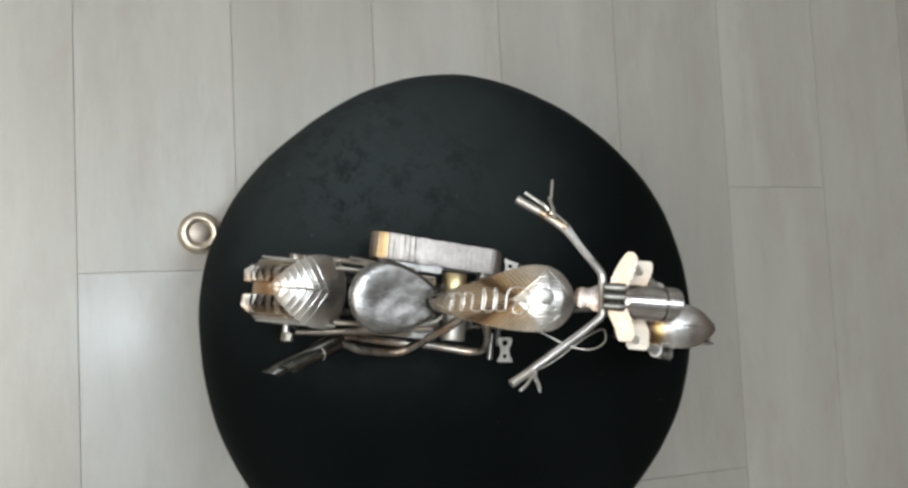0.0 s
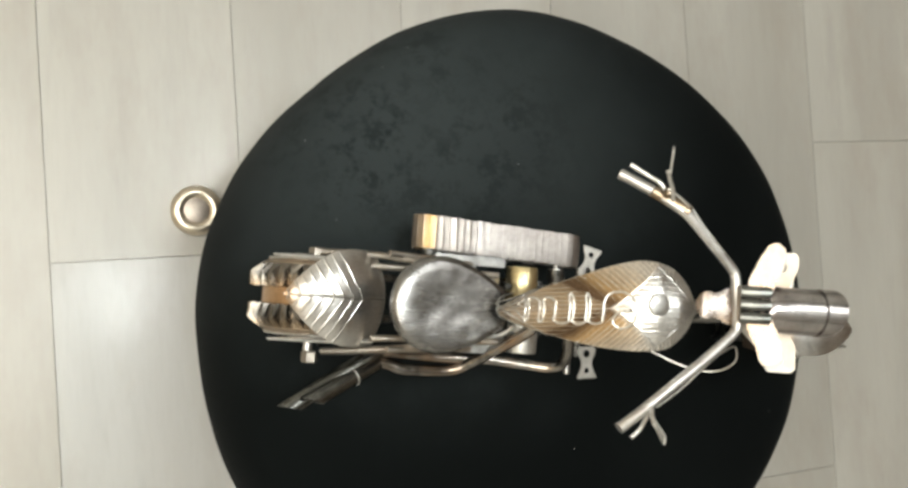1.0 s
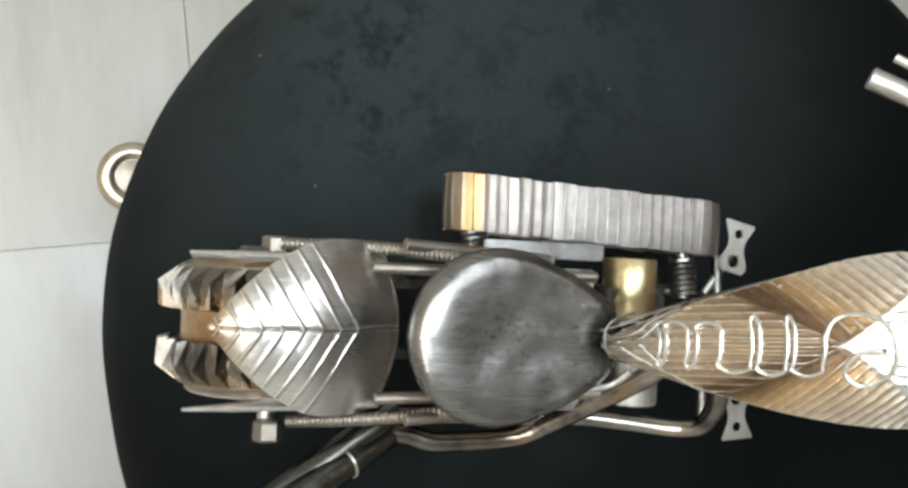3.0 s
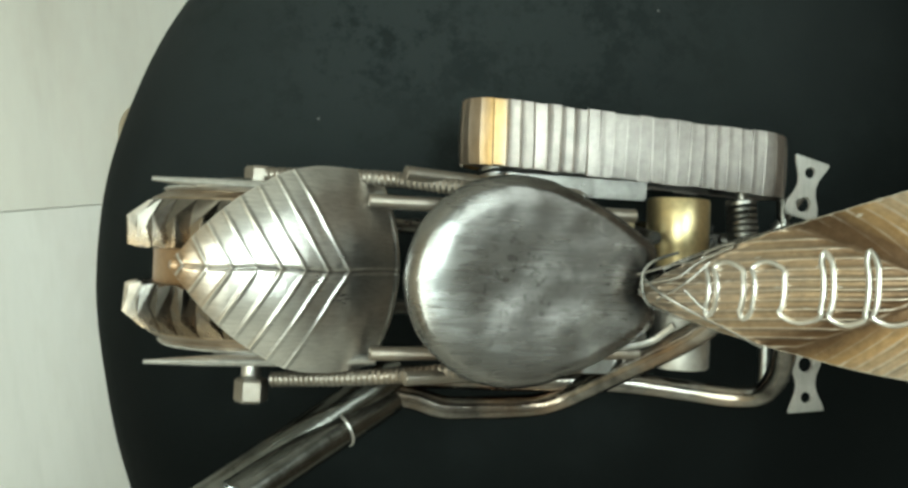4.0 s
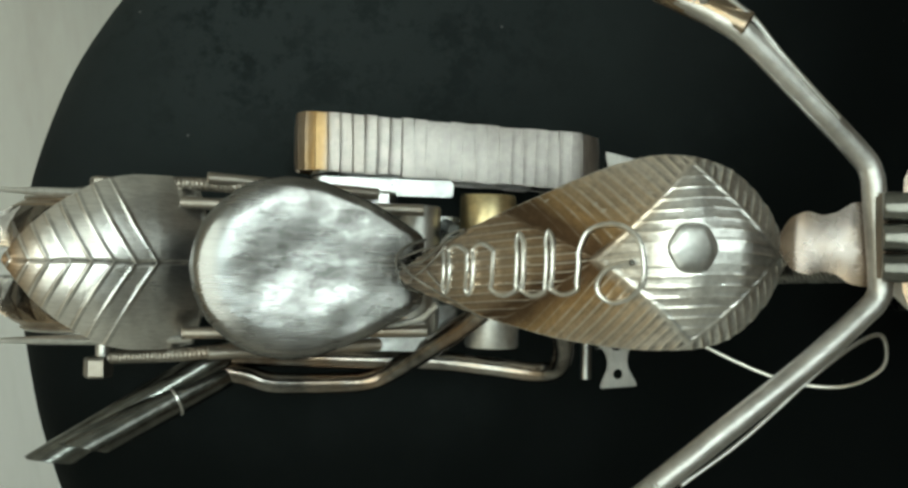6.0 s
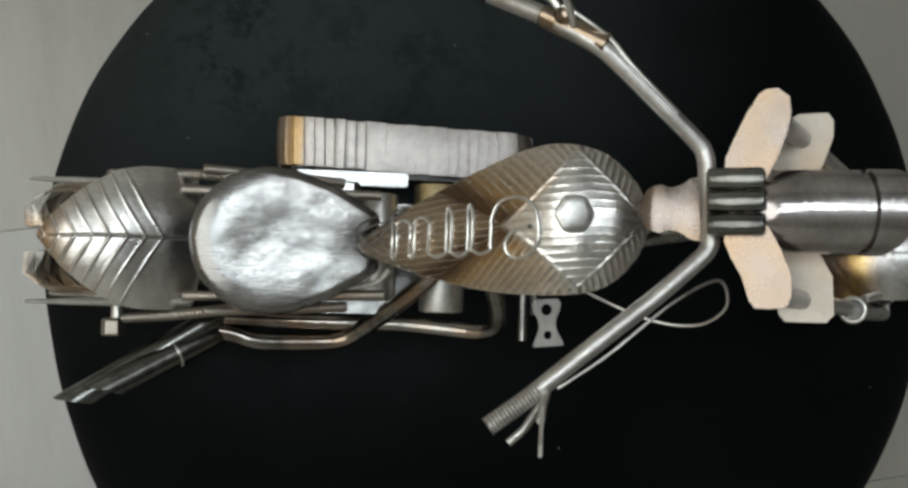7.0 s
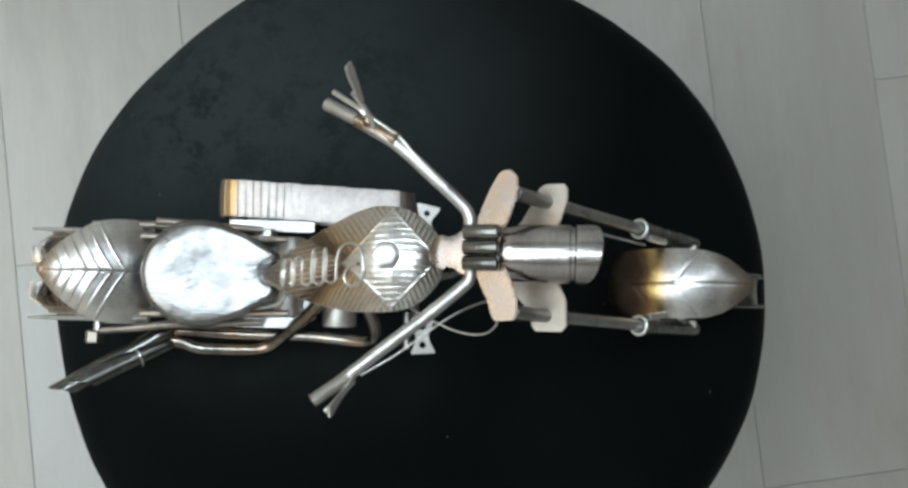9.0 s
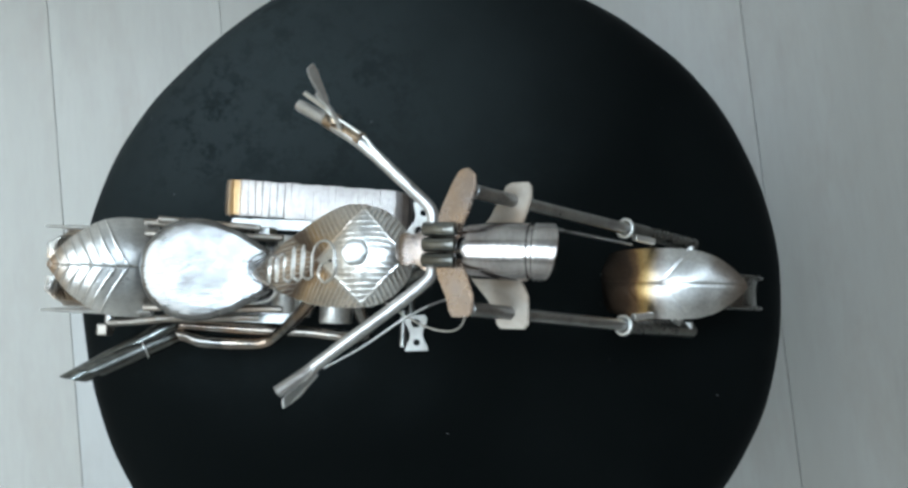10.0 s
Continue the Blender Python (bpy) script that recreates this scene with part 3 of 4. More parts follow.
# frame rails along the rear wheel
for side, y in ((1, 0.0213), (-1, -0.0268)):
    bar = tube([Vector((-0.1805 + 0.062 * u, y - 0.001 * side * u, 0.0675 - 0.006 * u)) for u in (k / 12 for k in range(13))], 0.0019, 12, taper=[0.3, 0.75, 0.95, 1, 1], flat=1.9)
    part("fender_stay", bar, ALU, bike, "flat pointed steel stay")
    low = sheet(lambda u, v: Vector((-0.174 + 0.07 * u, y - 0.0032 * side + 0.001 * v, 0.052 + 0.012 * u)), 12, 2, 0.005)
    part("fender_stay", low, DARK_STEEL, bike, "flat pointed steel stay")
    a, m, b = (mm(-150, 25.5, 50), mm(-119, 25.5, 65), mm(-88, 23, 76)) if side > 0 else (mm(-146, -33.5, 52), mm(-118, -30.6, 65), mm(-86, -25.5, 78))
    part("twisted_rail", tube(glide([a, m, b], 40), 0.0024, 10, taper=[1 - 0.16 * (k % 2) for k in range(81)]), PALE, bike, "ribbed steel rail")
    part("seat_rail", rod(b + mm(-35, -3 * side - 1, -9), b + mm(45, -4 * side, -6), 0.002), PALE, bike)
    part("seat_rail", rod(b + mm(-26, 4 * side, -3), b + mm(30, 1.5 * side, -14), 0.002), PALE, bike)


# seat
def seat_half(x):
    return blend(x, [(-0.1165, 0.0), (-0.1155, 0.0065), (-0.1125, 0.014), (-0.108, 0.0195), (-0.102, 0.0243), (-0.095, 0.0272), (-0.087, 0.0283), (-0.079, 0.0275), (-0.071, 0.0247), (-0.063, 0.0215), (-0.055, 0.0172), (-0.049, 0.0135), (-0.0455, 0.011), (-0.0445, 0.008)])


def seat():
    """Dished teardrop slab with a thick rolled rim."""
    bm = bmesh.new()
    c = Vector((-0.086, -0.0012, 0))
    levels = [(0.02, 0)] + [(0.06 * k, 0) for k in range(1, 11)] + [(0.64 + 0.02 * k, 0) for k in range(19)] + [(1.004, -0.0012), (0.997, -0.004), (0.97, -0.0065), (0.9, -0.009), (0.5, -0.0105), (0.02, -0.0105)]
    rings, n = [], 160
    outline = []
    for k in range(n):
        a = 2 * math.pi * k / n
        d = Vector((math.cos(a), math.sin(a), 0))
        lo, hi = 0.0, 0.06
        for _ in range(24):
            m = (lo + hi) / 2
            p = c + d * m
            inside = -0.1165 < p.x < -0.0445 and abs(p.y - c.y) < seat_half(p.x)
            lo, hi = (m, hi) if inside else (lo, m)
        outline.append(d * lo)
    for q, drop in levels:
        ring = []
        for o in outline:
            p = c + o * q
            z = 0.0945 - 0.08 * (p.x + 0.085)
            rear = max(0.0, min(1.0, (-0.066 - p.x) / 0.032))
            t = min(q, 1.0) + 0.016 * noise.noise(p * 60) * (1 if q < 0.98 else 0)
            roll, lip = max(0.0, t - 0.68) * 0.03, max(0.0, t - 0.89) * 0.03
            rolled = 0.5 * 52 * min(roll, 0.0063) ** 2 + 0.33 * max(0.0, roll - 0.0063) + 260 * lip * lip
            side = 420 * (max(0.0, t - 0.88) * 0.019) ** 2
            z -= rear * rolled + (1 - rear) * side
            z -= 0.0006 * max(0.0, (p.x + 0.088) / 0.04) ** 2 * math.exp(-((p.y + 0.001) / 0.009) ** 2)
            z += drop - 0.0008 * (1 - min(1.0, q / 0.62) ** 2) ** 2 + 0.00024 * noise.noise(p * 110) + 0.0004 * noise.noise(p * 52)
            p.x -= 0.0045 * q * math.exp(-((p.y - c.y) / 0.0045) ** 2) * max(0.0, min(1.0, (p.x + 0.06) / 0.015))
            ring.append(bm.verts.new((p.x, p.y, z)))
        rings.append(ring)
    for r, s in zip(rings, rings[1:]):
        for k in range(n):
            bm.faces.new((r[k], r[(k + 1) % n], s[(k + 1) % n], s[k]))
    bm.faces.new(rings[0])
    bm.faces.new(rings[-1])
    return bm


part("seat", seat(), SEAT_STEEL, bike, "teardrop saddle of dull cast steel with a rolled rim")
part("seat_post", rod(mm(-92, -1, 60), mm(-88, -1, 86), 0.005), DARK_STEEL, bike)


# tank
def tank_axis(x):
    return blend(x, [(-0.052, -0.0025), (-0.02, 0.0018), (0.01, 0.0058), (0.0375, 0.0055)])


def tank_half(x):
    return blend(x, [(-0.0535, 0.0006), (-0.05, 0.0035), (-0.043, 0.0078), (-0.034, 0.0125), (-0.024, 0.0168), (-0.012, 0.0212), (-0.002, 0.0238), (0.006, 0.0247), (0.013, 0.0243), (0.02, 0.0229), (0.027, 0.0193), (0.0325, 0.0138), (0.036, 0.0082), (0.0375, 0.001)])


def tank_top(x):
    return blend(x, [(-0.0535, 0.0965), (-0.043, 0.1085), (-0.034, 0.1205), (-0.024, 0.1345), (-0.012, 0.1492), (-0.002, 0.1598), (0.006, 0.166), (0.014, 0.1688), (0.022, 0.1688), (0.03, 0.167), (0.0375, 0.1635)])


def tank_leaf(u, v, lift=0.0):
    x = -0.0535 + 0.091 * (u if u < 0.5 else 1 - (1 - u) ** 1.25 * 0.5 ** -0.25)
    half = tank_half(x)
    y = v * half
    z = tank_top(x) - 0.36 * half * v * v - 0.001 * abs(v)
    ay = abs(y)
    # a hatched rhomb in front, another behind, chevrons between them and short strokes at the nose
    sway = 0.0007 * noise.noise(Vector((x * 55, y * 55, 8)))
    push = 0.75 + 0.6 * noise.noise(Vector((x * 90, y * 260, 2)))

    def strokes(d, gap, width, height):
        q = (d + sway) / gap
        return height * push * ridge((q - round(q)) * gap, width)

    left, right, rear = -0.009 + 0.98 * ay, 0.0345 - 0.93 * ay, -0.009 - 1.2 * ay
    border = min(abs(x - left) * 0.7, abs(x - right) * 0.73, abs(x - rear) * 0.64)
    line = (0.65 + 0.3 * noise.noise(Vector((x * 150, y * 150, 5)))) * ridge(border + 0.00015 * noise.noise(Vector((x * 300, y * 300, 9))), 0.00065)
    clear = min(1.0, border / 0.0012)
    if left < x < right:
        line += strokes(y + 0.0005 * math.sin(x * 240), 0.0027, 0.00042, 0.4 * clear * (0.3 + 0.7 * (min(x - left, right - x) < 0.009 + 0.005 * noise.noise(Vector((y * 400, 3, 1))))))
    elif x <= rear:
        line += strokes(y, 0.0024, 0.0005, 1.35 * clear)
        line += 0.7 * ridge(abs(x + 0.0525 - 1.55 * ay) * 0.55, 0.0006)
    elif x <= left:
        line += strokes(x + 0.6 * ay, 0.0027, 0.0005, 1.0 * clear * min(1.0, max(0.15, (x - rear) / 0.014)))
    else:
        line += strokes(x - 0.5 * ay, 0.0027, 0.00045, 0.7 * clear)
    edge = 0.0003 * math.sin(x * 1900) * max(0, abs(v) - 0.9) * 10
    wob = 0.0007 * noise.noise(Vector((x * 60, y * 60, 4)))
    return Vector((x, tank_axis(x) + y, z + 0.0007 * line + wob + edge + lift))


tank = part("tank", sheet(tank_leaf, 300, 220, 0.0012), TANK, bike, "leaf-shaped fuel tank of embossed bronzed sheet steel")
part("tank_belly", sheet(lambda u, v: Vector((-0.046 + 0.08 * u, tank_axis(-0.046 + 0.08 * u) + 0.86 * v * tank_half(-0.046 + 0.08 * u), tank_top(-0.046 + 0.08 * u) - 0.022 - 0.01 * math.sin(math.pi * u) + 0.012 * v * v)), 40, 20, 0.001), DARK_STEEL, tank)


def on_tank(x, y, lift=0.0009):
    half = max(tank_half(x), 0.001)
    v = max(-1, min(1, (y - tank_axis(x)) / half))
    return Vector((x, y, tank_top(x) - 0.36 * half * v * v - 0.001 * abs(v) + lift))


def squiggle():
    """Bent wire laid in loops along the tank."""
    pts = []
    xs = [-0.0415, -0.0402, -0.0361, -0.0345, -0.0302, -0.0249, -0.0235, -0.0188, -0.0175, -0.0124]
    tops = [0.0072, 0.0066, 0.0066, 0.0072, 0.0072, 0.0102, 0.0102, 0.0108, 0.0108, 0.007]
    lows = [-0.0073, -0.0073, -0.0073, -0.0073, -0.007, -0.007, -0.0066, -0.0066, -0.0058, -0.0058]
    for n, x in enumerate(xs):
        ys = (0.78 * tops[n], 0.45 * tops[n], 0.0, 0.45 * lows[n], 0.78 * lows[n])
        pts += [on_tank(x + 0.00004 * math.sin(y * 300), y) for y in (ys if n % 2 == 0 else ys[::-1])]
        if n + 1 < len(xs):
            gap = xs[n + 1] - x
            end = lows[n] if n % 2 == 0 else tops[n]
            pts.append(on_tank(x + gap / 2, end))
    pts += [on_tank(x, y) for x, y in ((-0.0106, 0.0104), (-0.0075, 0.0124), (-0.0035, 0.012), (-0.0007, 0.0085), (0.0003, 0.003), (0.0003, -0.002), (-0.0015, -0.0055), (-0.0048, -0.0073), (-0.0076, -0.0055), (-0.0084, -0.0025), (-0.007, 0.001), (-0.0045, 0.0024), (-0.0023, 0.0029))]
    return tube(glide(pts, 4), 0.00069, 8)


part("wire_scroll", squiggle(), WIRE, tank, "bent bright wire scroll")
for run in (((-36.2, 11.6, 1), (-39, 10.6, 1.4), (-41.6, 8.4, 1.4), (-41.7, 6.6, 0.8)), ((-36.6, 10.6, 0.8), (-42.2, 6.6, 1.2), (-47, 1.9, 1.2), (-53.6, -0.4, 1)), ((-41, 6.6, 1.8), (-45.5, 1, 1.6), (-50.5, -4.2, 1.2)), ((-46, -1, 1.2), (-43, -4.6, 1), (-40.4, -7.2, 0.8)), ((-52.8, 1.2, 1), (-50, -2.6, 1.4), (-43, -7, 0.6), (-37, -10.4, 0.4), (-31, -14.2, 0.2)), ((-54, 2.2, 0), (-51, 3.6, 1), (-47, 5.4, 1.2), (-43.5, 6.2, 1.4))):
    part("wire_wrap", tube(glide([on_tank(x / 1000, y / 1000, 0.0006 + up / 1000) for x, y, up in run], 6), 0.00034, 8), DULL, tank, "thin wire twisted round the tank's tip")
part("filler_cap", lathe(mm(10.4, 6.8, 168.4), [(0.0004, 0.0016), (0.0036, 0.0015), (0.0051, 0.0012), (0.0059, 0.0008), (0.0062, 0.0), (0.0059, -0.001), (0.0004, -0.001)], 48, "Z", closed=False, wobble=lambda a: 1 + 0.03 * math.cos(6 * a)), STEEL, tank, "small rounded silver cap")
part("wire_end", lathe(on_tank(-0.0021, 0.003, 0.0011), [(0.0002, 0.0006), (0.0006, 0.0004), (0.0008, 0), (0.0006, -0.0006), (0.0002, -0.0006)], 12, "Z", closed=False), DARK_STEEL, tank)

part("wire_hook", tube(glide([mm(-46, 8.6, 103), mm(-52, 6, 101), mm(-54.6, 2, 100), mm(-53, -5, 100), mm(-47.5, -7.6, 102)], 5), 0.00045, 8), DARK_STEEL, tank, "bent dark wire hook")
part("wire_hook", tube(glide([mm(-60, -19, 84), mm(-52, -18.2, 86), mm(-45, -16.3, 88), mm(-40.5, -11.4, 92)], 5), 0.0011, 8), STEEL, tank, "bent bright wire hook")
# neck between tank and handlebar
def neck(u, v):
    half = blend(u, [(0, 0.002), (0.12, 0.0062), (0.3, 0.0074), (0.45, 0.0066), (0.6, 0.0072), (0.8, 0.0094), (1, 0.01)])
    rise = blend(u, [(0, 0.1745), (0.15, 0.1775), (0.35, 0.1792), (0.6, 0.181), (1, 0.1835)])
    return Vector((0.0295 + 0.0175 * u, 0.0086 + v * half, rise - 0.0008 * v * v))


part("neck", sheet(neck, 30, 20, 0.004), COPPERED, bike, "copper-toned neck bracket")
part("down_tube", threaded(mm(48, 3, 178), mm(24, -3, 40), 0.0034, 0.0016, 0.12), DARK_STEEL, bike, "ribbed dark steel tube")
for y in (-14, 14):
    part("cradle_tube", tube(glide([mm(26, y * 0.3, 46), mm(20, y, 22), mm(-10, y, 14), mm(-60, y, 16), mm(-120, y, 34), mm(-147, y * 1.8 - 4, 45)], 8), 0.0026, 10), DARK_STEEL, bike)
part("backbone", tube(glide([mm(42, 8, 156), mm(10, 3, 128), mm(-40, -1, 84), mm(-90, -1, 72)], 6), 0.0034, 10), DARK_STEEL, bike)


# engine
engine = part("engine", slab(mm(-58, -19, 12), mm(8, 19, 36), 0.003), DARK_STEEL, bike, "dark steel crankcase between two tube cylinders")


def barrel(x, z, r, y0, y1, material, label):
    prof = [(r * 0.62, y1 - 0.004), (r * 0.62, y1), (r * 0.94, y1), (r, y1 - 0.0008), (r, y0 + 0.0008), (r * 0.94, y0), (r * 0.62, y0), (r * 0.62, y0 + 0.004)]
    part("cylinder", lathe(mm(x, 0, z), prof, 40), material, engine, label)
    part("core", rod(mm(x, y0 * 1000 + 3, z), mm(x, y1 * 1000 - 3, z), r * 0.62, 24), DARK_STEEL, engine)


barrel(-16.5, 47, 0.0102, 0.004, 0.0265, BRASS, "short brass tube")
barrel(-14, 47, 0.0098, -0.029, 0.0035, ALU, "short bright steel tube")
barrel(-43, 50, 0.0086, -0.024, 0.0215, STEEL, "short steel tube")
part("push_rod", rod(mm(-30, 16, 34), mm(-31, 13, 60), 0.0022), DARK_STEEL, engine)
part("engine_bolt", hexnut(mm(-57, 22, 52), (0, 1, 0), 0.011, 0.008), DULL, engine, "", False)
part("side_strip", slab(mm(-78, 25, 49), mm(-30, 31, 51), 0.0006), DULL, engine, "flat bright steel strip")
part("side_strip", slab(mm(-80, -30, 55), mm(-34, -24.5, 57), 0.0006), DULL, engine, "flat bright steel strip")
part("side_block", slab(mm(-58, -26, 38), mm(-28, -14, 52), 0.0012), DULL, engine)
part("side_block", slab(mm(-58, 12, 34), mm(-46, 22, 46), 0.0012), DULL, engine)


# belt drive: a ribbed band round two rollers
def belt():
    """Flat links with thin raised seams on a band bent round two rollers."""
    a, b, r = Vector((-0.0748, 0.030)), Vector((0.0158, 0.036)), 0.0125
    d = (b - a).normalized()
    n = Vector((-d.y, d.x))
    run, turn = (b - a).length, math.pi * r
    whole = 2 * run + 2 * turn

    def along(s):
        s %= whole
        if s < run:
            return a + n * r + d * s, n
        s -= run
        if s < turn:
            w = n * math.cos(s / r) + d * math.sin(s / r)
            return b + w * r, w
        s -= turn
        if s < run:
            return b - n * r - d * s, -n
        s -= run
        w = -n * math.cos(s / r) - d * math.sin(s / r)
        return a + w * r, w

    links = 58
    step = whole / links
    cols = 6

    def ring(bm, at, rise, width, skew, deep):
        p, w = along(at * step)
        if rise > 0 and p.x >= -0.045:
            rise *= 0.3
        t2 = Vector((-w.y, w.x))
        yc = 0.0447 - 0.045 * (p.x + 0.08)
        out = []
        for j in range(cols + 1):
            v = 2 * j / cols - 1
            q = p + w * (rise - 0.0005 * abs(v) ** 4) + t2 * skew * v
            out.append(bm.verts.new((q.x, yc + width * v, q.y)))
        for j in range(cols, -1, -1):
            q = p - w * deep
            out.append(bm.verts.new((q.x, yc + width * (2 * j / cols - 1), q.y)))
        return out

    def skin(bm, rings, closed):
        m = len(rings[0])
        for r0, r1 in zip(rings, rings[1:] + (rings[:1] if closed else [])):
            for j in range(m):
                bm.faces.new((r0[j], r0[(j + 1) % m], r1[(j + 1) % m], r1[j]))
        if not closed:
            bm.faces.new(rings[0][::-1])
            bm.faces.new(rings[-1])

    core = bmesh.new()
    skin(core, [ring(core, n / 2, -0.0007, 0.0098, 0, 0.0016) for n in range(2 * links)], True)
    band = part("belt", core, DULL, bike, "ribbed bright metal belt round two rollers")
    rng = random.Random(5)
    for number in range(links):
        lean, width, skew = rng.uniform(-0.00007, 0.00007), 0.0106 + rng.uniform(-0.0003, 0.0003), rng.uniform(-0.0003, 0.0003)
        bm = bmesh.new()
        skin(bm, [ring(bm, number + at, rise, width, skew, 0.0013) for at, rise in ((0.01, 0.0), (0.07, 0.00023), (0.14, 0.00002 + lean), (0.55, 0.0001), (0.985, -lean))], False)
        part("link", bm, BELT, band)
    return band


drive = belt()
for x, y, z in ((-73.5, 45, 30), (12.5, 39.5, 36)):
    part("roller", lathe(mm(x, y, z), [(0.003, -0.009), (0.0095, -0.009), (0.0105, -0.008), (0.0105, 0.008), (0.0095, 0.009), (0.003, 0.009)], 36), DARK_STEEL, drive)
for x, y, z in ((-76, 34.5, 32), (12, 28, 38)):
    part("spring", coil(mm(x, y, z), mm(x, y - 15, z + 3), 0.0044, 0.0011, 7), DULL, drive, "small grey coil spring")
    part("spindle", rod(mm(x, y + 8, z), mm(x, 12, z + 2), 0.0022), STEEL, drive)


# exhaust
pipe_a = part("exhaust_pipe", tube(glide([mm(-20, -9, 82), mm(-25.4, -16.8, 73), mm(-38, -28.5, 57), mm(-50, -38.5, 44), mm(-57, -42, 40.5), mm(-66, -43.3, 40), mm(-85, -43.3, 43), mm(-94, -42.6, 44.5), mm(-102, -40, 45), mm(-112, -38, 46)], 7), 0.0038, 14), BLUED, bike, "bent heat-stained exhaust pipe")
pipe_b = part("exhaust_pipe", tube(glide([mm(1, -12, 84), mm(4, -21.5, 78), mm(6.4, -29, 71), mm(6, -35, 64), mm(0.5, -37, 57), mm(-14, -36, 50), mm(-36, -34.5, 44), mm(-70, -34.5, 41), mm(-112, -33, 46)], 7), 0.0036, 14), BLUED, bike, "bent heat-stained exhaust pipe")


def muffler(a, b, r, parent, ringed):
    """A tube cut off slantwise at its tail, with a raised ring."""
    a, b = Vector(a), Vector(b)
    w = (b - a).normalized()
    s = w.cross(Vector((0, 0, 1))).normalized()
    u = s.cross(w)
    bm = bmesh.new()
    sides, rings = 28, []
    c = a.lerp(b, 0.38)
    b = b - w * r * 2.3
    for p, f in ((a, 0.72), (a + w * 0.004, 0.98), (a.lerp(b, 0.18), 1.0), (a.lerp(b, 0.6), 1.02), (b, 1.02), (b, 0.86), (a.lerp(b, 0.7), 0.86)):
        tail = p == b
        ring = []
        for n in range(sides):
            t = 2 * math.pi * n / sides
            q = p + r * f * (math.cos(t) * s + math.sin(t) * u)
            if tail:
                q += w * r * 2.4 * (0.5 + 0.5 * (math.cos(t) * 0.92 + math.sin(t) * 0.1))
            ring.append(bm.verts.new(q))
        rings.append(ring)
    for x, y in zip(rings, rings[1:]):
        for n in range(sides):
            bm.faces.new((x[n], x[(n + 1) % sides], y[(n + 1) % sides], y[n]))
    bm.faces.new(rings[0][::-1])
    bm.faces.new(rings[-1])
    body = part("muffler", bm, GUNMETAL, parent, "dark steel silencer tube with a slanted open end")
    if ringed:
        part("weld_ring", tube([c + 1.02 * r * (math.cos(t) * s + math.sin(t) * u) for t in (2 * math.pi * n / 28 for n in range(29))], 0.0005, 6), WIRE, body)


muffler(mm(-107, -31, 45), mm(-167.6, -69.4, 60), 0.0053, pipe_b, False)
muffler(mm(-106.2, -37.9, 43), mm(-155.9, -64.2, 65.5), 0.0054, pipe_a, True)


# footrest brackets: hourglass plates with two holes
def bracket(place):
    half = [(0.0072, -0.0105), (0.0066, -0.0085), (0.0042, -0.0035), (0.0038, -0.0008), (0.0044, 0.002), (0.0062, 0.0055), (0.0068, 0.0085), (0.0052, 0.0105)]
    out = half + [(-x, y) for x, y in half[::-1]]
    return plate(out, [(0.0, -0.0055, 0.0019), (0.0, 0.0058, 0.0026)], 0.0013, place)


for side in (-1, 1):
    place = Matrix.Translation(mm(34, -33 if side < 0 else 33.5, 47 if side < 0 else 42.5)) @ Matrix.Rotation(radians(4 if side < 0 else -12), 4, "Z")
    if side > 0:
        place = place @ Matrix.Rotation(math.pi, 4, "Z")
    part("footrest_bracket", bracket(place), FILED, bike, "hourglass steel plate with two holes")
part("foot_peg", rod(mm(25.5, -20, 36), mm(25.5, -42, 36), 0.0021), DULL, bike)
part("foot_peg", rod(mm(24, 14, 36), mm(38, 33, 36), 0.002), STEEL, bike)
part("peg_bar", rod(mm(30, -30, 40), mm(30, 30, 36), 0.0022), DARK_STEEL, bike)

# handlebar
bar = part("handlebar", tube(glide([mm(-8, -48.8, 184.5), mm(10, -34.2, 186.3), mm(30, -18.5, 187), mm(42.5, -7.8, 187), mm(46.3, -3.8, 187), mm(47, 1, 187), mm(46.5, 20, 185), mm(46, 24.5, 184.7), mm(43, 29, 184.7), mm(28, 42.2, 185.5), mm(16.5, 52, 186.2), mm(10.5, 56.3, 186), mm(0, 63, 181.5)], 5), 0.0027, 14), BAR_STEEL, bike, "swept steel rod handlebar")
part("grip", threaded(mm(-4, -46, 185), mm(-19, -56.8, 184), 0.003, 0.0011), BAR_STEEL, bar, "threaded bolt grip")
part("grip", rod(mm(4, 61.5, 183.5), mm(-18.3, 74.5, 169), 0.0029), BAR_STEEL, bar, "plain steel grip")
part("sleeve", rod(mm(14, 55.6, 187), mm(-4, 66, 179), 0.0035), LUG_STEEL, bar, "welded tan steel sleeve")
part("lever", tube(glide([mm(2, 63.5, 184), mm(-2, 69, 184), mm(-7, 73, 180), mm(-15, 79, 174)], 5), 0.0012, 8), WIRE, bar)
part("mirror_stem", tube(glide([mm(4, 61, 186), mm(1, 66, 190), mm(-2, 70, 192), mm(-6, 74, 196)], 5), 0.0011, 8), WIRE, bar)


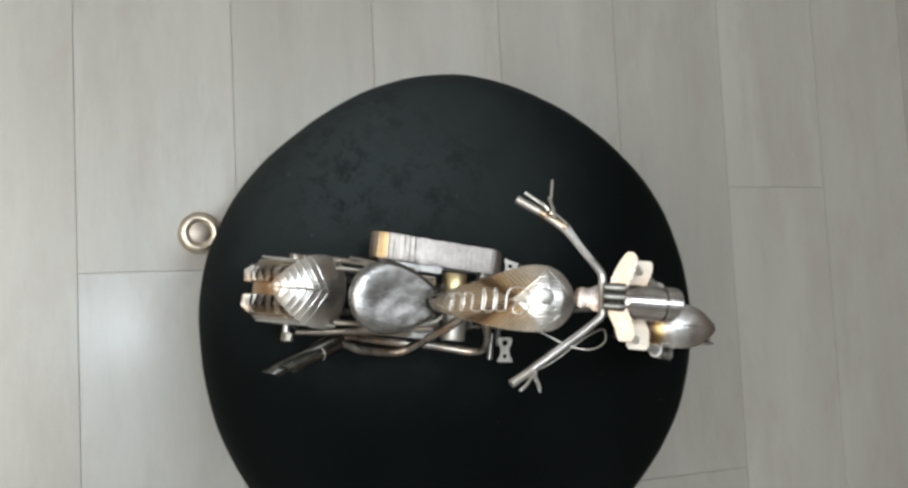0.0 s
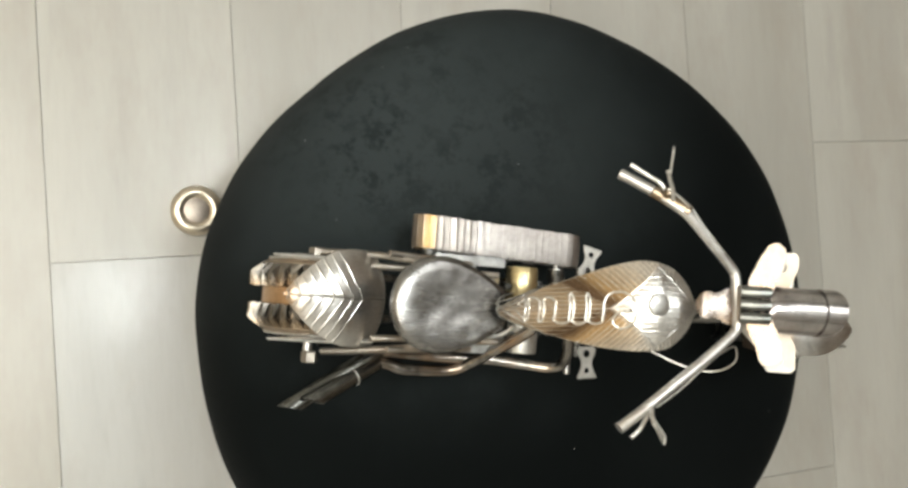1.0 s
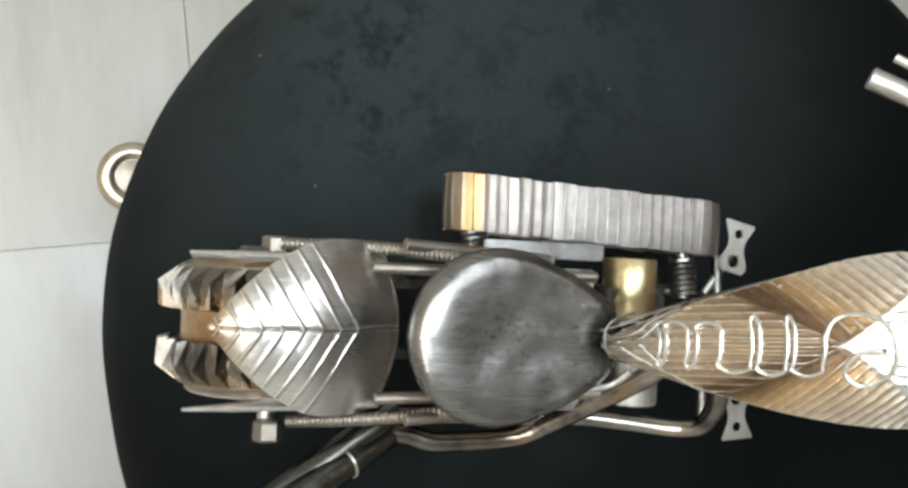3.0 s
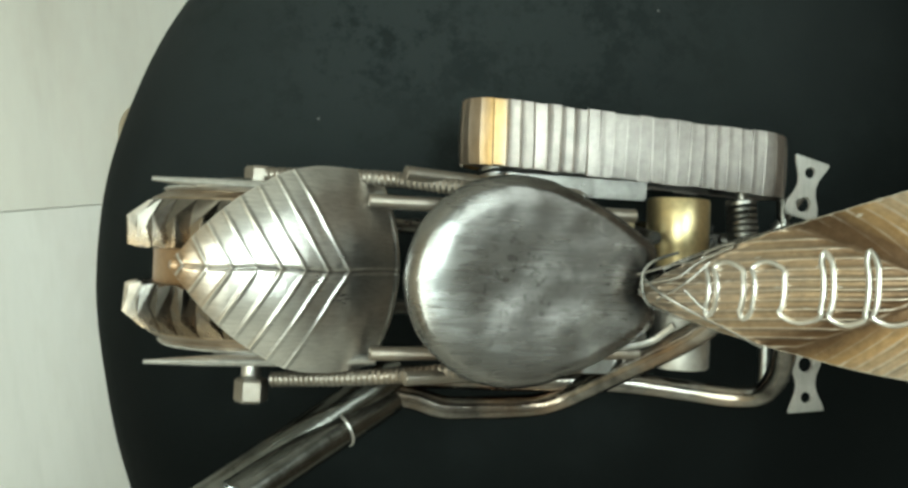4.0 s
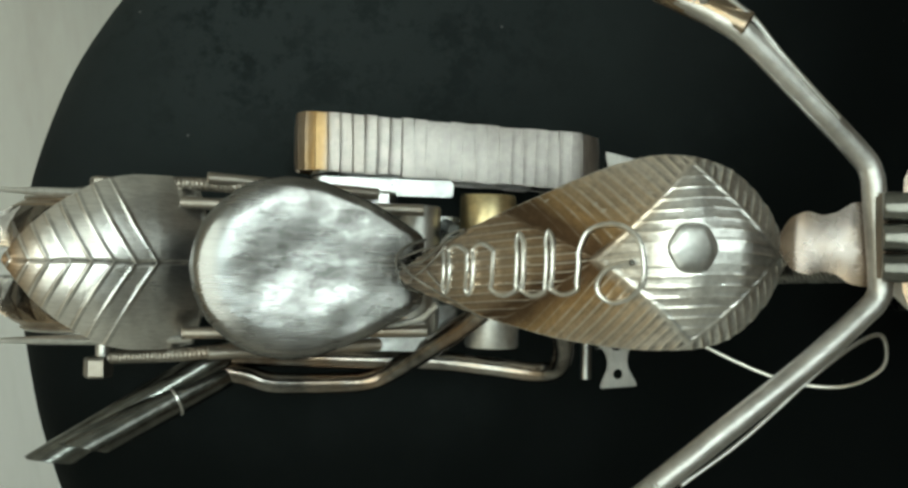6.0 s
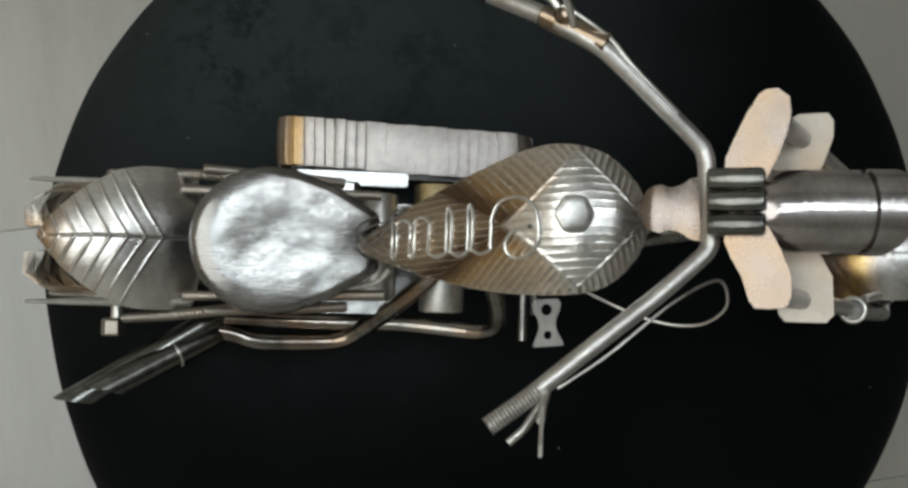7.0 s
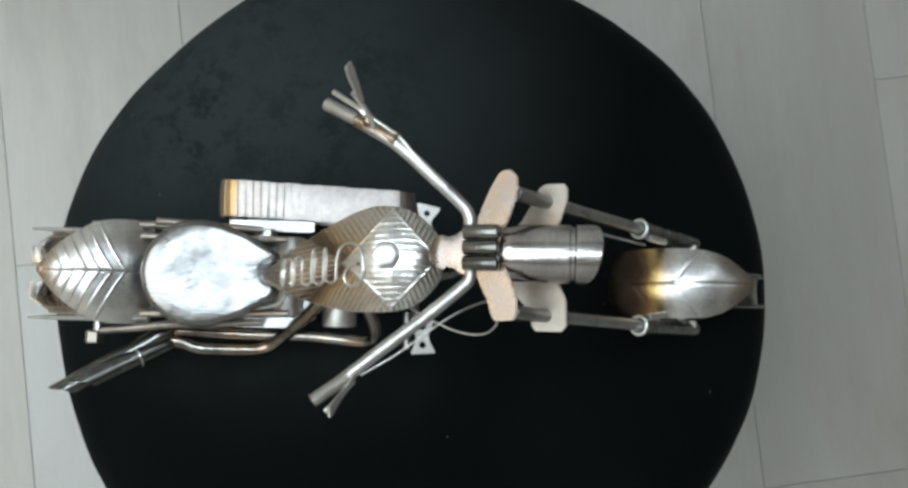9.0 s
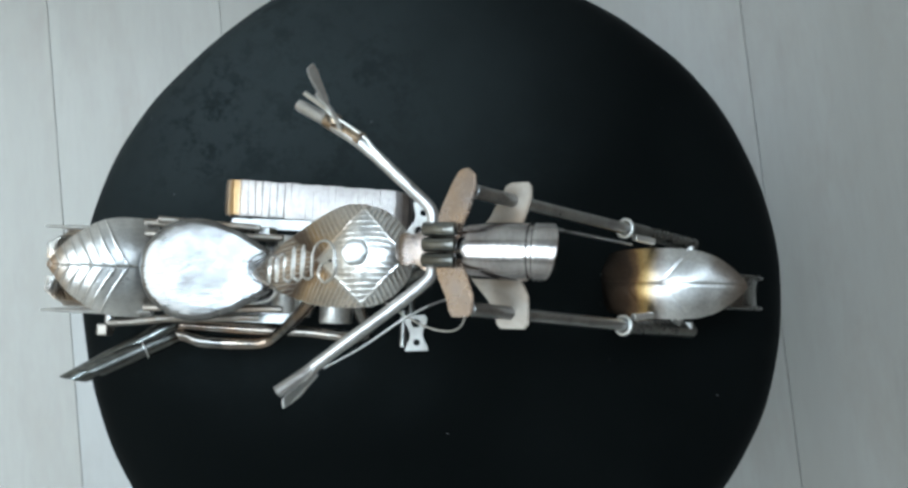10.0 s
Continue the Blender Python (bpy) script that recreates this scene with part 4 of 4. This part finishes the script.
def blade(a, b, facing, half):
    """A thin flat blade from a to b, widest at b."""
    a, b = Vector(a), Vector(b)
    d = (b - a).normalized()
    n = Vector(facing)
    n = (n - d * n.dot(d)).normalized()
    place = Matrix((d, n.cross(d), n)).transposed().to_4x4()
    place.translation = a
    k = (b - a).length
    return plate([(0, -half * 0.55), (k * 0.8, -half), (k, -half * 0.75), (k, half * 0.75), (k * 0.8, half), (0, half * 0.55)], [], 0.001, place)


part("mirror_blade", blade(mm(-2.5, 71, 191), mm(-8.6, 84.4, 203), (0.83, 0, 0.56), 0.0033), ALU, bar, "small flat steel mirror blade")
part("lever", tube(glide([mm(-2, -48, 185), mm(-6, -53, 186), mm(-9, -57, 187), mm(-13.5, -61, 187)], 5), 0.0012, 8), WIRE, bar)
part("mirror_stem", tube(glide([mm(-2, -46, 186), mm(-4, -49, 189.5), mm(-6, -52, 195), mm(-7, -53, 198)], 5), 0.0012, 8), WIRE, bar)
part("mirror_blade", blade(mm(-6, -51.5, 194), mm(-11.3, -58.6, 213), (0.96, 0, 0.25), 0.0028), ALU, bar, "small flat steel mirror blade")
part("cable", tube(glide([mm(19, -12, 128), mm(24, -17, 132), mm(43, -26.5, 146), mm(56.5, -28, 156), mm(62, -22, 166), mm(59, -14, 171), mm(52, -14, 174), mm(37, -21.5, 179), mm(17, -36, 183), mm(1, -45.5, 186)], 8), 0.0005, 8), WIRE, bar, "thin looped control wire")

part("cable", tube(glide([mm(0, 66.4, 187.5), mm(2.3, 65, 188.4), mm(9, 61, 188.8), mm(15, 56.8, 188.6), mm(20.7, 50.6, 188.4), mm(28, 43.6, 188.2), mm(36, 36.5, 187.6)], 6), 0.0006, 8), WIRE, bar, "thin control wire along the bar")
part("perch", lathe(mm(1.5, 64.6, 185.6), [(0.0003, 0.003), (0.002, 0.0026), (0.003, 0.0012), (0.0032, -0.002), (0.0003, -0.002)], 18, "Z", closed=False), LUG_STEEL, bar, "welded tan lever perch")

# clamp of three short tubes
clamp = part("bar_clamp", slab(mm(45, 0, 187), mm(56, 20, 193), 0.0008), PALE, bike, "clamp of three short dark steel tubes side by side")
for k in range(3):
    a, b = mm(43, 3.3 + 6.6 * k, 193.6), mm(57.2, 3.3 + 6.6 * k, 200.8)
    part("clamp_tube", tube([a, a.lerp(b, 0.03), a.lerp(b, 0.9), a.lerp(b, 0.97), b], 0.0032, 18, None, [0.9, 1, 1, 0.92, 0.6], 0.7), GUNMETAL, clamp, "short dark steel tube")


# fork plates
def winged(name, outline, centre, material, label):
    """A plate cut to a plan outline in millimetres, rising forwards."""
    x, y, z = centre
    rise = radians(30)
    flat = [((p - x) / 1000 / math.cos(rise), (q - y) / 1000) for p, q in outline]
    return part(name, plate(flat, [], 0.0022, Matrix.Translation(mm(x, y, z)) @ Matrix.Rotation(-rise, 4, "Y"), 0.0005), material, bike, label)


winged("upper_yoke", [(58, 41.6), (59.8, 43), (62.5, 43.2), (65.3, 40.5), (65.7, 36), (65, 31), (63.2, 24.7), (60, 16.6), (58.6, 10.6), (60, 4.2), (63.5, -3.6), (66, -11.4), (66.1, -17), (65.2, -20.3), (61, -21), (57.4, -20.9), (56, -18.7), (54.2, -11.8), (51.6, -6.5), (50, -2), (49.4, 10), (50, 23), (52, 28.5), (55, 36)], (57, 11, 194.5), COPPERED, "copper-washed winged fork plate")
lower_yoke = winged("lower_yoke", [(79.5, 38.7), (82, 40.5), (89.5, 40.6), (91, 38.3), (91, 33), (88.5, 24.3), (84, 15), (82.5, 8), (84, 1), (88.3, -5), (91, -11), (91.4, -23), (89.5, -25.5), (79, -25.6), (77.4, -23.5), (76.5, -18.5), (73, -12.8), (64, -2), (62, 8), (66, 17), (72.5, 24), (76.5, 32)], (80, 8, 173.5), PALE, "pale steel winged fork plate")

for x, y, z in ((85.5, 34.5, 176.2), (85.5, -20.5, 176.2)):
    part("rivet", lathe(mm(x, y, z), [(0.0003, 0.0016), (0.0012, 0.0013), (0.0019, 0.0006), (0.0021, -0.0006), (0.0003, -0.0006)], 18, "Z", closed=False), ALU, lower_yoke)

# headlamp
tilt = Matrix.Translation(mm(57.6, 8.2, 186.5)) @ Matrix.Rotation(radians(-14), 4, "Y")
lampbody = lathe((0, 0, 0), [(0.001, 0.0), (0.0075, 0.0004), (0.0104, 0.0016), (0.0117, 0.004), (0.0122, 0.008), (0.0125, 0.014), (0.0127, 0.022), (0.0127, 0.0326), (0.0116, 0.033), (0.0116, 0.0344), (0.0129, 0.0348), (0.0129, 0.0405), (0.0123, 0.0412), (0.0113, 0.041), (0.011, 0.034), (0.001, 0.0335)], 64, "X", closed=False)
for corner in lampbody.verts:
    if corner.co.x > 0.034:
        corner.co.x += (0.14 * corner.co.y + 0.42 * corner.co.z) * min(1.0, (corner.co.x - 0.034) / 0.006)
bmesh.ops.transform(lampbody, matrix=tilt, verts=lampbody.verts)
head = part("headlamp", lampbody, LAMP_STEEL, bike, "cylindrical steel headlamp with a seam and a front rim")
seam = [tilt @ Vector((x, 0.001, r)) for x, r in ((0.008, 0.012), (0.014, 0.0125), (0.022, 0.0128), (0.0322, 0.0128))]
part("seam", tube(seam, 0.0003, 6), WIRE, head)

# fork
for side, top, mid, low in ((1, mm(64, 33.5, 197), mm(145.8, 28.2, 103.4), mm(195, 24.5, 50)), (-1, mm(64, -17.3, 197), mm(145.8, -23.2, 104.8), mm(195, -25.5, 50))):
    leg = part("fork_leg", rod(top, mid.lerp(low, 0.2), 0.0031, 18), DULL, bike, "straight grey steel fork tube")
    part("fork_slider", rod(mid, low, 0.0043, 18), DARK_STEEL, leg, "dark steel fork slider")
    w = (low - mid).normalized()
    s = w.cross(Vector((0, 1, 0))).normalized()
    u = s.cross(w)
    part("fork_ring", tube([mid + 0.0046 * (math.cos(t) * s + math.sin(t) * u) for t in (2 * math.pi * n / 24 for n in range(25))], 0.0011, 10), ALU, leg, "bright wire ring")
    part("fork_bolt", rod(mid + mm(5, -4.5 * side, 0), mid + mm(17, -6 * side, -8), 0.0018), ALU, leg)
    part("fork_bolt", hexnut(low + mm(-4, -3 * side, 7), (0, 1, 0), 0.006, 0.004), ALU, leg, "", False)
part("brake_rod", rod(mm(98, 20.5, 178), mm(150, 20, 100), 0.0007, 8), DULL, bike)

# front wheel
front = part("front_wheel", lathe(HUB, [(0.037, -0.0096), (0.0455, -0.0096), (0.0466, -0.0089), (0.0464, -0.008), (0.0432, -0.0073), (0.0426, 0), (0.0432, 0.0073), (0.0464, 0.008), (0.0466, 0.0089), (0.0455, 0.0096), (0.037, 0.0096)], 72), DARK_STEEL, bike, "front wheel with a channelled dark tyre")
for k in range(6):
    t = math.pi * k / 6
    d = Vector((math.cos(t), 0, math.sin(t)))
    part("spoke", rod(HUB - d * 0.0375, HUB + d * 0.0375, 0.0012, 8), STEEL, front)
part("hub", lathe(HUB, [(0.002, -0.011), (0.006, -0.011), (0.008, -0.008), (0.008, 0.008), (0.006, 0.011), (0.002, 0.011)], 24), STEEL, front)
part("axle", rod(HUB - Vector((0, 0.026, 0)), HUB + Vector((0, 0.026, 0)), 0.0024), STEEL, front)


def front_leaf(u, v):
    ang = radians(152 - 90 * u)
    half = blend(u, [(0, 0.0165), (0.15, 0.0185), (0.45, 0.0195), (0.64, 0.0188), (0.77, 0.0162), (0.88, 0.0112), (0.95, 0.0062), (1, 0.0008)])
    y = v * half
    line = ridge(y, 0.0007) + 1.2 * ridge(abs((u * 0.094 - 0.9 * abs(y)) - 0.042), 0.0007) + 0.5 * ridge(abs((u * 0.094 - 0.7 * abs(y)) - 0.018), 0.0007)
    r = 0.0515 - 0.30 * half * v * v + 0.0007 * noise.noise(Vector((u * 6, y * 90, 3))) - 0.0004 * line
    return Vector((FX.x + 1.1 * r * math.cos(ang), FX.y + 0.0012 + y, FX.z + r * math.sin(ang)))


fender = part("front_fender", sheet(front_leaf, 110, 60, 0.0011), FENDER, bike, "leaf-shaped front fender with a golden heat band")
for side in (-1, 1):
    part("fender_stay", rod(FX + mm(-14, 17.5 * side, 43), FX + mm(2, 24 * side, 4), 0.0012, 8), STEEL, fender)

# ---- planks ----
PLANK, SLOPE = 0.1685, -0.04
LENGTH = 1.2
JOINTS = {-1: 0.0535, 2: 0.5, 3: -0.238, 4: 0.148, 0: -0.44, 1: 0.7, -2: -0.62, -3: 0.3}
lay = Matrix.Rotation(math.atan(-SLOPE), 4, "Z")


def board(length):
    bm = slab((-PLANK / 2 + 0.00025, 0.00025, -0.009), (PLANK / 2 - 0.00025, length - 0.00025, 0.0), 0.0004)
    me = bpy.data.meshes.new("plank")
    bm.to_mesh(me)
    bm.free()
    me.materials.append(LAMINATE)
    return me


BOARD = board(LENGTH)
for k in range(-16, 12):
    x = -0.149 + PLANK * (k + 0.5)
    if not -2.83 < x < 1.93:
        continue
    y = JOINTS.get(k, (k * 0.37) % LENGTH) - 3 * LENGTH
    while y < 1.95:
        lo, hi = max(y, -1.98), min(y + LENGTH, 1.98)
        if hi - lo > 0.02:
            ob = new("plank", BOARD if hi - lo > LENGTH - 0.001 else board(hi - lo))
            ob.parent = floor
            ob.matrix_basis = lay @ Matrix.Translation((x, lo, 0))
            # one plank tinted paler and bluer: a lamp's gloss put into its colour
            pale = k == -1 and abs(hi - JOINTS[-1]) < 0.001
            ob.color = (1.07, 1.1, 1.16, 1) if pale else (1, 1, 1, 1)
        y += LENGTH
